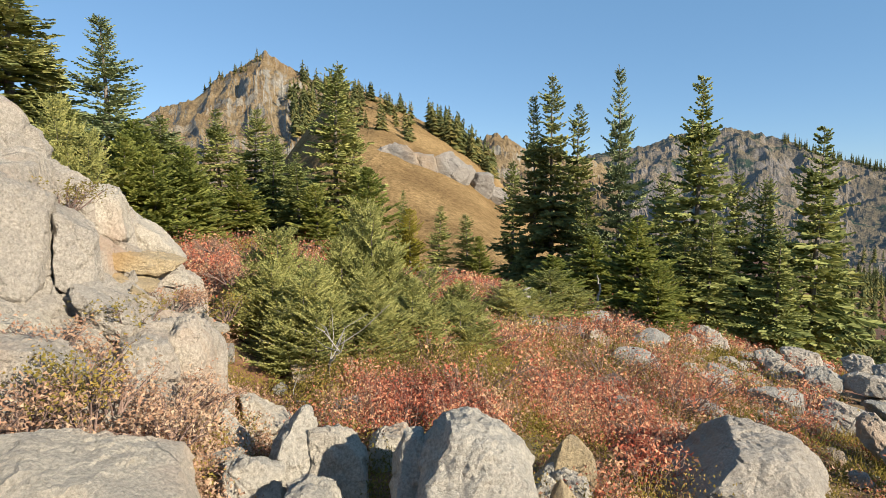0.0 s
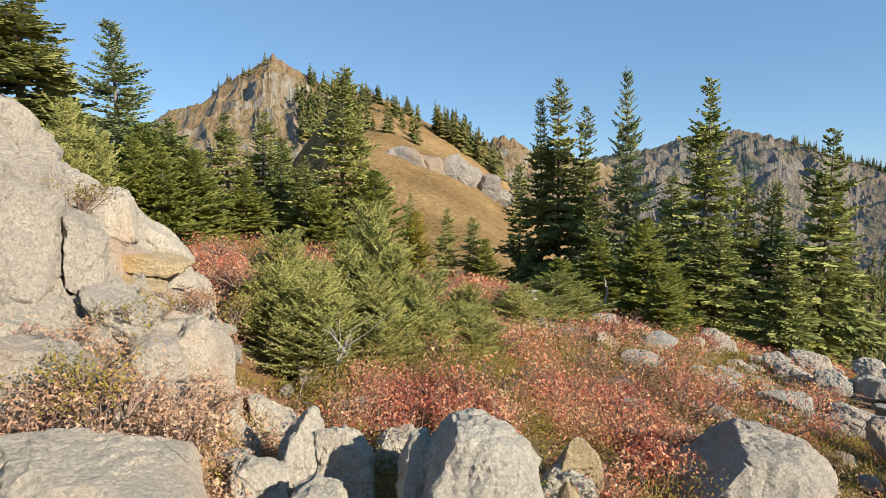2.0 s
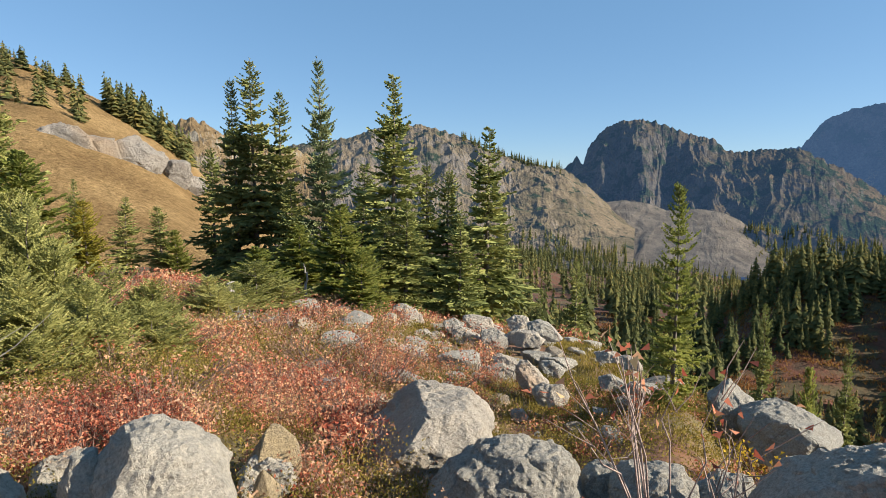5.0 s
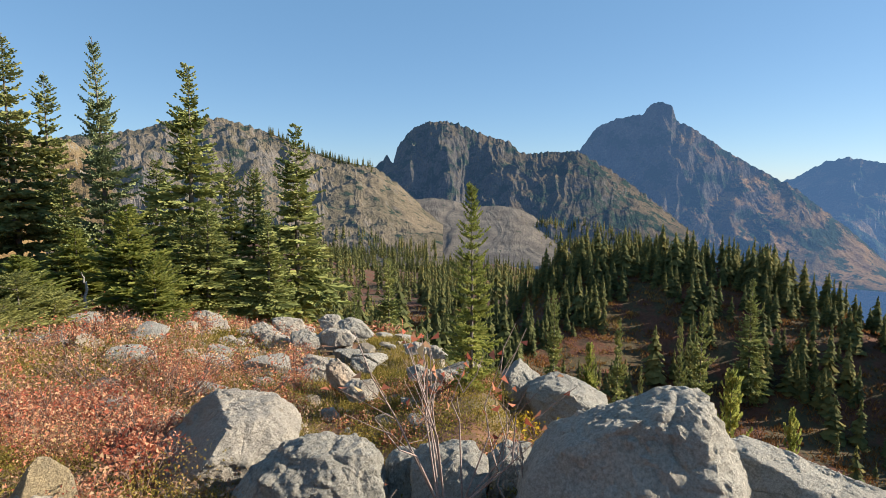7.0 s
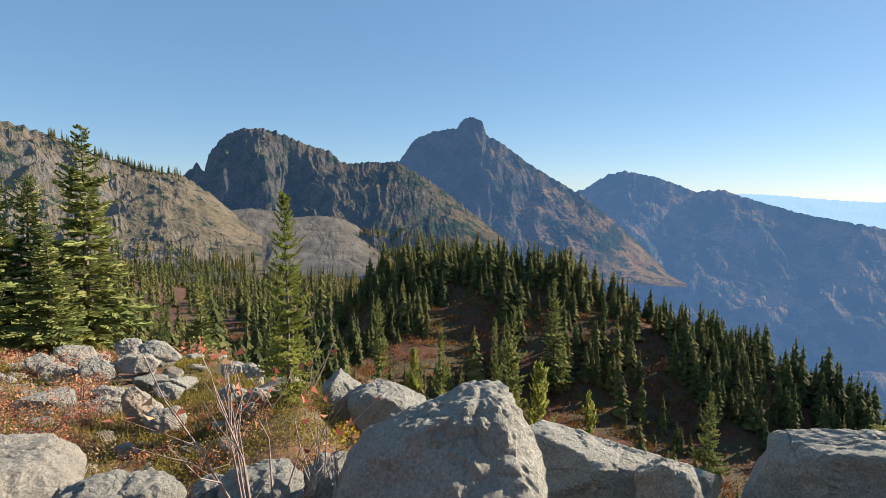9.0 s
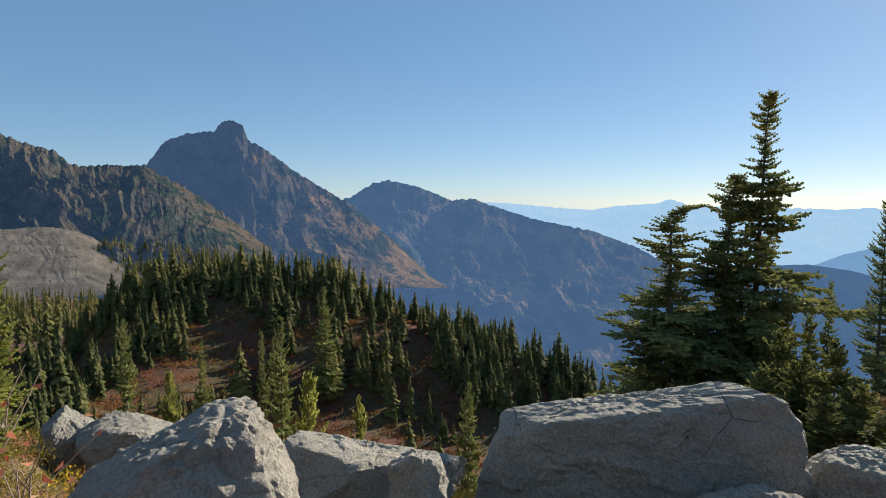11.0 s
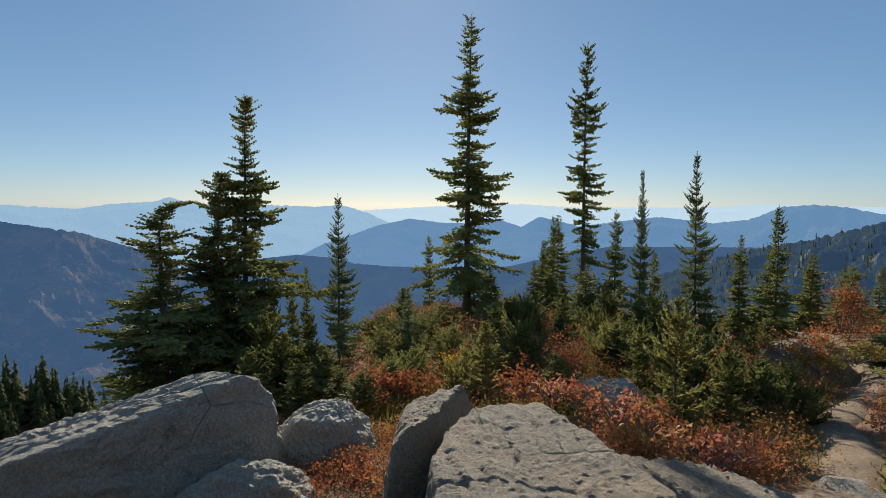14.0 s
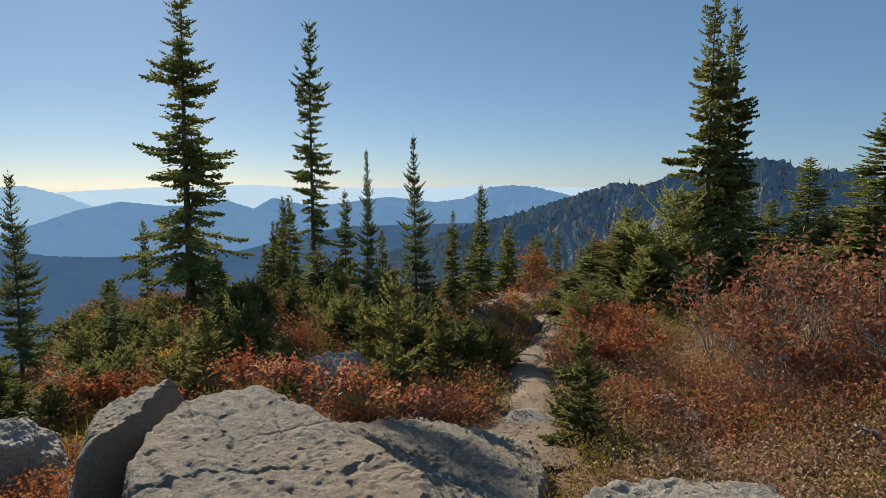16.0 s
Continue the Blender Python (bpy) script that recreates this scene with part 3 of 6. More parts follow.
# ---- rocks ----
def boulder_mesh(name, seed, w, d, h, material, detail=4, cuts=15, sharp=130.0, rough=0.6, flat=False, taper=0.25):
    """An angular block: a ball cut by planes, its edges worn, its faces broken and chipped."""
    rng = np.random.default_rng(seed)
    bm = bmesh.new()
    bmesh.ops.create_icosphere(bm, subdivisions=detail, radius=1)
    n = np.array([v.co[:] for v in bm.verts])
    faces = np.array([[v.index for v in f.verts] for f in bm.faces])
    bm.free()
    dirs = rng.normal(size=(cuts, 3)) * np.array([1, 1, 0.8])
    if flat:
        dirs = np.concatenate([dirs, [(0.1, -0.12, 1.0), (-0.1, 0.15, 1.0)]])
    dirs /= np.linalg.norm(dirs, axis=1)[:, None]
    off = rng.uniform(0.55, 0.92, len(dirs))
    if flat:
        off[-2:] = 0.42
    dots = np.clip(n @ dirs.T, 0, None) / off
    rad = ((dots ** sharp).sum(1) + 0.85 ** sharp) ** (-1 / sharp)
    v = n * rad[:, None]
    o = rng.uniform(-50, 50, 3)
    bed = rng.normal(size=3) * np.array([0.4, 0.4, 1])
    bed /= np.linalg.norm(bed)
    size = min(0.5 * (w + h), 1.6)
    for i in range(len(v)):
        p = v[i] + o
        q = p * size
        chip = noise.voronoi(Vector(q * 2.2 + 0.25 * noise.noise_vector(Vector(q * 3))))[0]
        pit = noise.ridged_multi_fractal(Vector(q * 4.0), 0.9, 2.1, 4, 1.0, 2.0)
        step = math.sin(float(p @ bed) * 11 + 3 * fbm(*(p * 1.3), 2))
        k = 0.03 * fbm(*(p * 1.6), 3) + (0.05 * (min(chip[1] - chip[0], 0.4) - 0.2) - 0.02 * (pit - 1.2)) / max(size, 0.5) ** 0.7 + 0.012 * max(step, -0.3)
        v[i] *= 1 + rough * k
    lo, hi = v.min(0), v.max(0)
    v = (v - (lo + hi) / 2) / (hi - lo)
    v[:, :2] *= (1 - taper * (v[:, 2:] + 0.1))
    return mesh_of(name, v * np.array([w, d, h]), faces, material, False)


ROCK_SEED = [100]


def rock(x, y, top, w, h, material=None, label="", group="loose rocks", depth=0.85, tilt=0.0, name="boulder", flat=False, turn=None, rough=0.65, pitch=0.0, detail=None, taper=0.3):
    ROCK_SEED[0] += 1
    s = ROCK_SEED[0]
    r = math.hypot(x, y)
    foot = min(top - h, land_at(x, y) - 0.12) if math.hypot(x, y) < 60 else top - h
    hh = top - foot
    if detail is None:
        detail = 5 if r < 13 or r > 60 else 4
    me = boulder_mesh(name, s, w * 1.06, max(w * depth, 0.25), hh, material or ROCK, detail, flat=flat, rough=rough, taper=taper)
    ob = new(name, me)
    rng = random.Random(s)
    bearing = math.degrees(math.atan2(x, y))
    away = Vector((x, y)).normalized() * (0.3 * w * depth)
    ob.matrix_basis = pose(x + away.x, y + away.y, foot + hh / 2, pitch, tilt, -bearing + (rng.uniform(-12, 12) if turn is None else turn))
    return tagged(ob, label or "rough grey granite boulder among autumn shrubs", "boulder", group)


for x, y, top, w, h in ((0.72, 3.3, -0.1, 0.2, 0.35), (0.85, 3.75, -0.05, 0.4, 0.3), (2.0, 3.0, -0.5, 0.25, 0.2)):
    rock(x, y, top, w, h, ROCK_OCHRE, "small ochre-stained broken rock", "rocks below the viewpoint")
for x, y, top, w, h in ((0.0, -5.45, -0.1, 0.4, 0.3), (-0.22, -5.3, -0.12, 0.2, 0.2), (0.95, -5.1, -0.25, 0.45, 0.3)):
    rock(x, y, top, w, h, ROCK, "small grey stone beside the footpath", "stones by the trail")


# ---- hewn blocks: convex forms between planes ----
def hewn(name, seed, planes, half, material, detail=6, sharp=130.0, rough=1.0, bed=None, flake=16.0):
    """A block bounded by planes (normal, distance from its middle), with worn edges and broken faces."""
    rng = np.random.default_rng(seed)
    bm = bmesh.new()
    bmesh.ops.create_icosphere(bm, subdivisions=detail, radius=1)
    n = np.array([v.co[:] for v in bm.verts])
    faces = np.array([[v.index for v in f.verts] for f in bm.faces])
    bm.free()
    way = n * np.array(half)
    nor = np.array([p[0] for p in planes], float)
    nor /= np.linalg.norm(nor, axis=1)[:, None]
    off = np.array([p[1] for p in planes])
    size = float(np.mean(half))
    dots = np.clip(way @ nor.T, 0, None) / off
    v = way * ((dots ** 60).sum(1) ** (-1 / 60))[:, None]
    chips = rng.normal(size=(20, 3)) + np.array([0, 0, 0.3])
    chips /= np.linalg.norm(chips, axis=1)[:, None]
    reach = (v @ chips.T).max(0) * rng.uniform(0.88, 0.99, len(chips))
    dots = np.concatenate([dots, np.clip(way @ chips.T, 0, None) / reach], 1)
    most = dots.max(1, keepdims=True)
    v = way / most * (((dots / most) ** sharp).sum(1) ** (-1 / sharp))[:, None]
    o = rng.uniform(-50, 50, 3)
    bed = np.array(bed) if bed else rng.normal(size=3) * np.array([0.5, 0.5, 1])
    bed = bed / np.linalg.norm(bed)
    for i in range(len(v)):
        q = v[i] + o
        chip = noise.voronoi(Vector(q * 1.25 / max(size, 0.35) ** 0.5 + 0.22 * noise.noise_vector(Vector(q * 2.5))))[0]
        pit = noise.ridged_multi_fractal(Vector(q * 8.0), 0.9, 2.1, 4, 1.0, 2.0)
        fine = fbm(*(q * 20), 3)
        step = math.sin(float(q @ bed) * flake + 5 * fbm(*(q * 1.5), 3))
        gap = chip[1] - chip[0]
        push = 0.022 * (min(gap, 0.35) - 0.2) * size ** 0.5 - 0.7 * max(0.0, 0.035 - gap) * min(1.0, size) - 0.012 * (pit - 1.2) + 0.014 * size * fbm(*(q * 1.8 / size ** 0.5), 3) + 0.016 * max(step, -0.2) + 0.012 * fine
        v[i] += n[i] * push * rough
    return mesh_of(name, v, faces, material, False)


STONE = {"grey": ROCK, "pale": ROCK_PALE, "ochre": ROCK_OCHRE, "dark": SLAB, "bank": ROCK_BANK, "edge": ROCK_EDGE}
BLOCK_SEED = [500]


def block(x, y, z, bearing, depth, stone, outline, label, group, name="boulder", detail=6, steep=False, rough=1.0):
    """A block whose face towards the viewpoint has this outline (across, up), in metres from its middle."""
    BLOCK_SEED[0] += 1
    rng = np.random.default_rng(BLOCK_SEED[0])
    pts = np.array(outline, float)
    c = pts.mean(0)
    planes = []
    for p, q in zip(pts, np.roll(pts, -1, 0)):
        e = q - p
        nor = np.array([-e[1], e[0]]) / (np.linalg.norm(e) + 1e-9)
        if nor @ ((p + q) / 2 - c) < 0:
            nor = -nor
        reach = max(0.03, float(nor @ ((p + q) / 2 - c)))
        fall = max(0.0, nor[1]) * ((1.6 - z - float(pts[:, 1].max())) / math.hypot(x, y) * 1.2 + 0.06)
        for lean in (rng.uniform(-0.16, -0.03), fall + rng.uniform(0.05, 0.25)):
            planes.append(((nor[0], lean, nor[1]), reach / math.sqrt(1 + lean ** 2)))
    for _ in range(4):
        planes.append(((rng.uniform(-0.35, 0.55), -1, rng.uniform(0.02, 0.3) if steep else rng.uniform(0.25, 1.0)), depth * rng.uniform(0.40, 0.6)))
        planes.append(((rng.uniform(-0.7, 0.7), 1, rng.uniform(0.0, 0.7)), depth * rng.uniform(0.42, 0.62)))
    planes += [((0, -1, 0), depth * 0.6), ((0, 1, 0), depth * 0.6)]
    half = (np.ptp(pts[:, 0]) / 2, depth / 2, np.ptp(pts[:, 1]) / 2)
    me = hewn(name, BLOCK_SEED[0], planes, half, STONE[stone], detail if max(half) > 0.5 and math.hypot(x, y) < 6.5 else 5, rough=rough)
    b = radians(bearing)
    away = Vector((math.sin(b), math.cos(b), 0)) * depth * 0.2
    right = Vector((math.cos(b), -math.sin(b), 0)) * float(c[0])
    ob = new(name, me)
    ob.matrix_basis = pose(x + away.x + right.x, y + away.y + right.y, z + float(c[1]), 0, 0, -bearing)
    return tagged(ob, label, "boulder", group)


FRONT_BLOCKS = [
    (-1.45, 2.28, 0.37, -32, 1.00, 'pale', [(-0.28, 0.25), (-0.18, 0.25), (0.09, 0.17), (0.38, 0.05), (0.42, -0.06), (0.47, -0.37), (-0.40, -0.07), (-0.38, 0.23)]),
    (-0.96, 3.47, -0.12, -16, 0.45, 'grey', [(0.16, 0.38), (0.17, 0.24), (0.13, -0.43), (-0.18, -0.38), (-0.14, 0.02), (-0.03, 0.24), (0.09, 0.38)]),
    (0.10, 2.85, 0.10, 2, 0.90, 'grey', [(-0.12, 0.34), (-0.01, 0.36), (0.18, 0.29), (0.35, 0.17), (0.37, 0.04), (0.34, -0.36), (-0.37, -0.38), (-0.28, -0.06), (-0.21, 0.18)]),
    (-0.19, 2.94, 0.04, -4, 0.50, 'grey', [(-0.01, 0.28), (0.09, 0.30), (0.08, 0.10), (0.04, -0.31), (-0.10, -0.30), (-0.08, 0.05)]),
    (2.16, 4.44, -0.52, 25, 1.50, 'bank', [(-0.87, 0.09), (-0.64, 0.25), (-0.32, 0.30), (0.07, 0.27), (0.19, 0.37), (0.39, 0.42), (0.60, 0.18), (0.80, -0.04), (0.71, -0.32), (0.43, -0.60), (-0.44, -0.68), (-0.88, -0.27)]),
    (0.81, 3.82, -0.36, 12, 0.60, 'grey', [(-0.18, -0.03), (-0.11, 0.08), (0.03, 0.15), (0.18, 0.09), (0.22, -0.10), (-0.16, -0.19)]),
    (-0.66, 3.44, -0.21, -11, 0.60, 'pale', [(-0.16, 0.34), (0.02, 0.35), (0.19, 0.21), (0.21, 0.02), (0.15, -0.38), (-0.21, -0.34)]),
    (-1.45, 4.58, -0.24, -18, 0.50, 'pale', [(-0.20, 0.21), (-0.10, 0.21), (0.21, -0.02), (0.09, -0.21), (-0.18, -0.13)]),
    (-1.09, 3.11, -0.13, -19, 0.50, 'grey', [(-0.14, 0.21), (0.01, 0.24), (0.19, 0.16), (0.16, -0.28), (-0.19, -0.21)]),
    (-1.58, 4.00, -0.18, -22, 0.50, 'grey', [(-0.21, 0.10), (0.03, 0.23), (0.22, -0.06), (0.13, -0.26), (-0.18, -0.09)]),
    (-0.38, 4.08, -0.28, -5, 0.50, 'pale', [(-0.17, 0.05), (-0.09, 0.15), (0.11, 0.17), (0.18, -0.01), (0.11, -0.18), (-0.16, -0.13)]),
    (-0.67, 2.82, -0.02, -13, 0.40, 'grey', [(-0.13, 0.13), (-0.03, 0.17), (0.12, 0.12), (0.15, -0.19), (-0.15, -0.14)]),
]
OUTCROP_BLOCKS = [
    (-3.11, 4.23, 1.32, -36, 1.30, 'bank', [(-0.26, 0.45), (-0.08, 0.44), (0.12, 0.34), (0.25, 0.25), (0.26, -0.31), (0.06, -0.64), (-0.33, -0.59)]),
    (-2.88, 4.51, 1.17, -33, 1.20, 'bank', [(-0.15, 0.40), (-0.01, 0.30), (0.18, 0.17), (0.18, -0.31), (-0.06, -0.35), (-0.17, -0.25)]),
    (-4.24, 5.69, 2.18, -37, 1.40, 'bank', [(-0.26, 0.43), (-0.01, 0.39), (0.12, 0.26), (0.23, 0.07), (0.22, -0.34), (0.02, -0.46), (-0.31, -0.36)]),
    (-3.98, 5.76, 2.03, -35, 1.20, 'bank', [(-0.11, 0.26), (0.05, 0.19), (0.12, 0.02), (0.06, -0.22), (-0.11, -0.25)]),
    (-3.60, 5.29, 1.62, -34, 1.30, 'bank', [(-0.21, 0.09), (-0.10, 0.19), (0.03, 0.30), (0.24, 0.17), (0.24, -0.27), (0.02, -0.32), (-0.19, -0.21)]),
    (-3.41, 5.53, 1.51, -32, 1.40, 'bank', [(-0.12, 0.26), (0.01, 0.25), (0.11, 0.16), (0.13, -0.33), (-0.11, -0.32)]),
    (-3.33, 5.81, 1.40, -30, 1.50, 'pale', [(-0.18, 0.27), (-0.11, 0.31), (0.10, 0.27), (0.17, 0.05), (0.21, -0.25), (0.00, -0.41), (-0.19, -0.29)]),
    (-3.14, 6.26, 1.08, -27, 1.30, 'pale', [(-0.28, 0.38), (-0.04, 0.23), (0.16, 0.05), (0.33, -0.19), (0.15, -0.27), (-0.29, -0.25)]),
    (-2.86, 5.50, 0.93, -27, 1.00, 'ochre', [(-0.36, 0.16), (0.03, 0.10), (0.40, 0.02), (0.27, -0.09), (0.07, -0.16), (-0.35, -0.05)]),
    (-2.84, 5.28, 0.78, -28, 0.90, 'ochre', [(-0.25, 0.12), (0.15, 0.06), (0.24, -0.01), (0.15, -0.09), (-0.26, -0.08)]),
    (-2.85, 5.84, 0.76, -26, 0.60, 'pale', [(-0.20, 0.08), (-0.13, 0.14), (0.17, 0.04), (0.26, -0.07), (0.06, -0.14), (-0.14, -0.08)]),
    (-2.47, 4.23, 0.75, -30, 1.20, 'bank', [(-0.25, 0.19), (-0.01, 0.16), (0.15, 0.08), (0.21, -0.08), (0.09, -0.24), (-0.16, -0.12)]),
    (-2.25, 4.24, 0.63, -28, 1.00, 'bank', [(-0.12, 0.20), (0.01, 0.17), (0.16, 0.02), (0.19, -0.18), (-0.04, -0.19), (-0.16, -0.01)]),
    (-2.41, 4.61, 0.69, -28, 0.80, 'ochre', [(-0.09, 0.18), (0.10, 0.00), (0.15, -0.12), (-0.01, -0.13), (-0.12, 0.07)]),
    (-2.66, 3.63, 0.70, -36, 1.00, 'pale', [(-0.23, 0.19), (0.05, 0.11), (0.18, -0.01), (0.25, -0.11), (0.03, -0.14), (-0.25, -0.04)]),
    (-2.27, 3.23, 0.65, -35, 0.90, 'bank', [(-0.29, 0.16), (0.01, 0.12), (0.14, 0.03), (0.30, -0.10), (0.18, -0.17), (-0.31, -0.08)]),
    (-2.06, 4.00, 0.45, -27, 0.80, 'bank', [(-0.21, 0.13), (-0.01, 0.18), (0.12, 0.15), (0.19, -0.06), (0.18, -0.23), (-0.03, -0.15), (-0.22, -0.00)]),
    (-1.91, 4.24, 0.46, -24, 0.80, 'pale', [(-0.15, 0.12), (-0.06, 0.24), (0.08, 0.23), (0.17, 0.04), (0.12, -0.17), (0.00, -0.29), (-0.13, -0.18)]),
    (-2.67, 4.11, 0.60, -33, 0.80, 'bank', [(-0.26, 0.15), (-0.02, 0.18), (0.14, 0.06), (0.30, -0.18), (0.06, -0.23), (-0.17, -0.02)]),
]
SLOPE_BLOCKS = [
    (6.84, 14.78, -1.95, 24, 0.75, 'edge', [(-0.35, 0.18), (-0.09, 0.33), (0.34, 0.10), (0.43, -0.32), (-0.31, -0.31)]),
    (6.40, 13.25, -1.86, 25, 0.60, 'bank', [(-0.30, 0.25), (0.21, 0.29), (0.29, -0.24), (0.04, -0.32), (-0.25, 0.01)]),
    (5.68, 11.12, -1.69, 26, 0.56, 'bank', [(-0.27, 0.22), (0.02, 0.26), (0.26, -0.01), (0.16, -0.27), (-0.17, -0.21)]),
    (6.70, 11.66, -1.71, 29, 0.59, 'edge', [(-0.29, 0.20), (-0.06, 0.33), (0.21, 0.17), (0.28, -0.36), (-0.14, -0.33)]),
    (6.51, 10.79, -1.67, 31, 0.70, 'bank', [(-0.36, 0.38), (0.07, 0.17), (0.36, -0.05), (0.19, -0.29), (-0.28, -0.24)]),
    (7.43, 11.72, -1.71, 32, 0.78, 'bank', [(-0.45, 0.22), (-0.13, 0.31), (0.31, 0.17), (0.38, -0.31), (-0.12, -0.41)]),
    (6.86, 10.18, -1.65, 34, 0.67, 'edge', [(-0.28, 0.24), (-0.00, 0.35), (0.32, 0.07), (0.35, -0.27), (-0.07, -0.28), (-0.32, -0.09)]),
    (8.66, 11.82, -1.84, 36, 0.66, 'bank', [(-0.31, 0.06), (-0.09, 0.24), (0.24, 0.22), (0.35, -0.22), (-0.19, -0.31)]),
    (7.41, 9.80, -1.61, 36, 0.82, 'bank', [(-0.42, 0.11), (-0.18, 0.26), (0.20, 0.19), (0.44, -0.05), (0.28, -0.29), (-0.35, -0.23)]),
    (8.11, 10.10, -1.60, 38, 0.80, 'edge', [(-0.38, 0.22), (-0.10, 0.34), (0.19, 0.19), (0.45, -0.25), (0.13, -0.35), (-0.30, -0.13)]),
    (4.95, 10.39, -1.65, 25, 0.73, 'bank', [(-0.36, 0.14), (-0.05, 0.22), (0.39, -0.06), (0.30, -0.25), (-0.27, -0.05)]),
    (3.77, 8.53, -1.36, 23, 0.94, 'bank', [(-0.49, 0.31), (-0.26, 0.23), (0.27, -0.04), (0.54, -0.12), (0.43, -0.32), (-0.05, -0.14), (-0.42, 0.04)]),
    (3.67, 11.57, -1.62, 17, 0.71, 'edge', [(-0.32, 0.23), (0.06, 0.17), (0.35, 0.03), (0.25, -0.27), (-0.35, -0.18)]),
    (5.59, 7.79, -1.35, 35, 0.65, 'bank', [(-0.35, 0.14), (-0.18, 0.25), (0.20, 0.07), (0.31, -0.10), (0.26, -0.32), (-0.24, -0.06)]),
    (5.44, 7.70, -1.45, 35, 0.67, 'bank', [(-0.34, 0.12), (-0.04, 0.22), (0.33, 0.07), (0.34, -0.19), (-0.28, -0.21)]),
    (5.11, 8.10, -1.50, 32, 0.53, 'edge', [(-0.24, 0.09), (-0.02, 0.17), (0.26, 0.05), (0.21, -0.17), (-0.21, -0.16)]),
    (5.11, 6.56, -1.13, 37, 0.53, 'bank', [(-0.21, 0.25), (-0.12, 0.43), (0.08, 0.17), (0.27, -0.09), (0.20, -0.32), (0.01, -0.38), (-0.22, -0.09)]),
    (5.06, 6.01, -1.20, 39, 0.56, 'bank', [(-0.28, 0.04), (-0.11, 0.20), (0.13, 0.18), (0.24, -0.01), (0.21, -0.18), (-0.19, -0.21)]),
    (6.21, 7.42, -1.41, 39, 0.51, 'edge', [(-0.22, 0.13), (-0.00, 0.19), (0.24, -0.01), (0.14, -0.21), (-0.17, -0.07)]),
    (3.39, 7.21, -1.25, 24, 0.47, 'bank', [(-0.20, 0.20), (-0.01, 0.16), (0.22, -0.05), (0.17, -0.23), (-0.15, -0.07)]),
    (4.50, 7.26, -1.37, 31, 0.46, 'bank', [(-0.22, 0.16), (0.03, 0.16), (0.20, -0.00), (0.13, -0.19), (-0.17, -0.15)]),
    (4.29, 7.93, -1.47, 28, 0.70, 'edge', [(-0.35, 0.10), (-0.04, 0.13), (0.38, 0.04), (0.27, -0.15), (-0.27, -0.11)]),
    (7.80, 7.76, -1.53, 45, 0.56, 'bank', [(-0.25, 0.08), (-0.02, 0.18), (0.25, 0.06), (0.22, -0.14), (-0.19, -0.15)]),
    (7.62, 7.03, -1.41, 47, 0.51, 'bank', [(-0.21, 0.10), (-0.06, 0.16), (0.14, 0.04), (0.23, -0.15), (-0.12, -0.17)]),
    (6.24, 6.10, -1.26, 45, 0.49, 'edge', [(-0.20, 0.10), (-0.02, 0.19), (0.22, 0.02), (0.16, -0.17), (-0.15, -0.16)]),
    (5.91, 5.29, -1.07, 47, 0.43, 'bank', [(-0.15, 0.08), (-0.03, 0.19), (0.18, 0.03), (0.15, -0.20), (-0.13, -0.11)]),
    (5.15, 5.13, -1.16, 44, 0.37, 'bank', [(-0.14, 0.09), (0.10, 0.06), (0.14, -0.07), (-0.09, -0.08)]),
    (4.25, 5.65, -1.20, 36, 0.34, 'edge', [(-0.11, 0.07), (0.05, 0.11), (0.13, -0.05), (-0.07, -0.11)]),
    (5.50, 5.02, -1.08, 47, 0.44, 'bank', [(-0.16, 0.09), (0.03, 0.13), (0.19, 0.00), (0.08, -0.15), (-0.13, -0.06)]),
    (3.59, 5.38, -1.11, 33, 0.38, 'bank', [(-0.15, 0.07), (0.07, 0.10), (0.15, -0.06), (-0.08, -0.11)]),
]
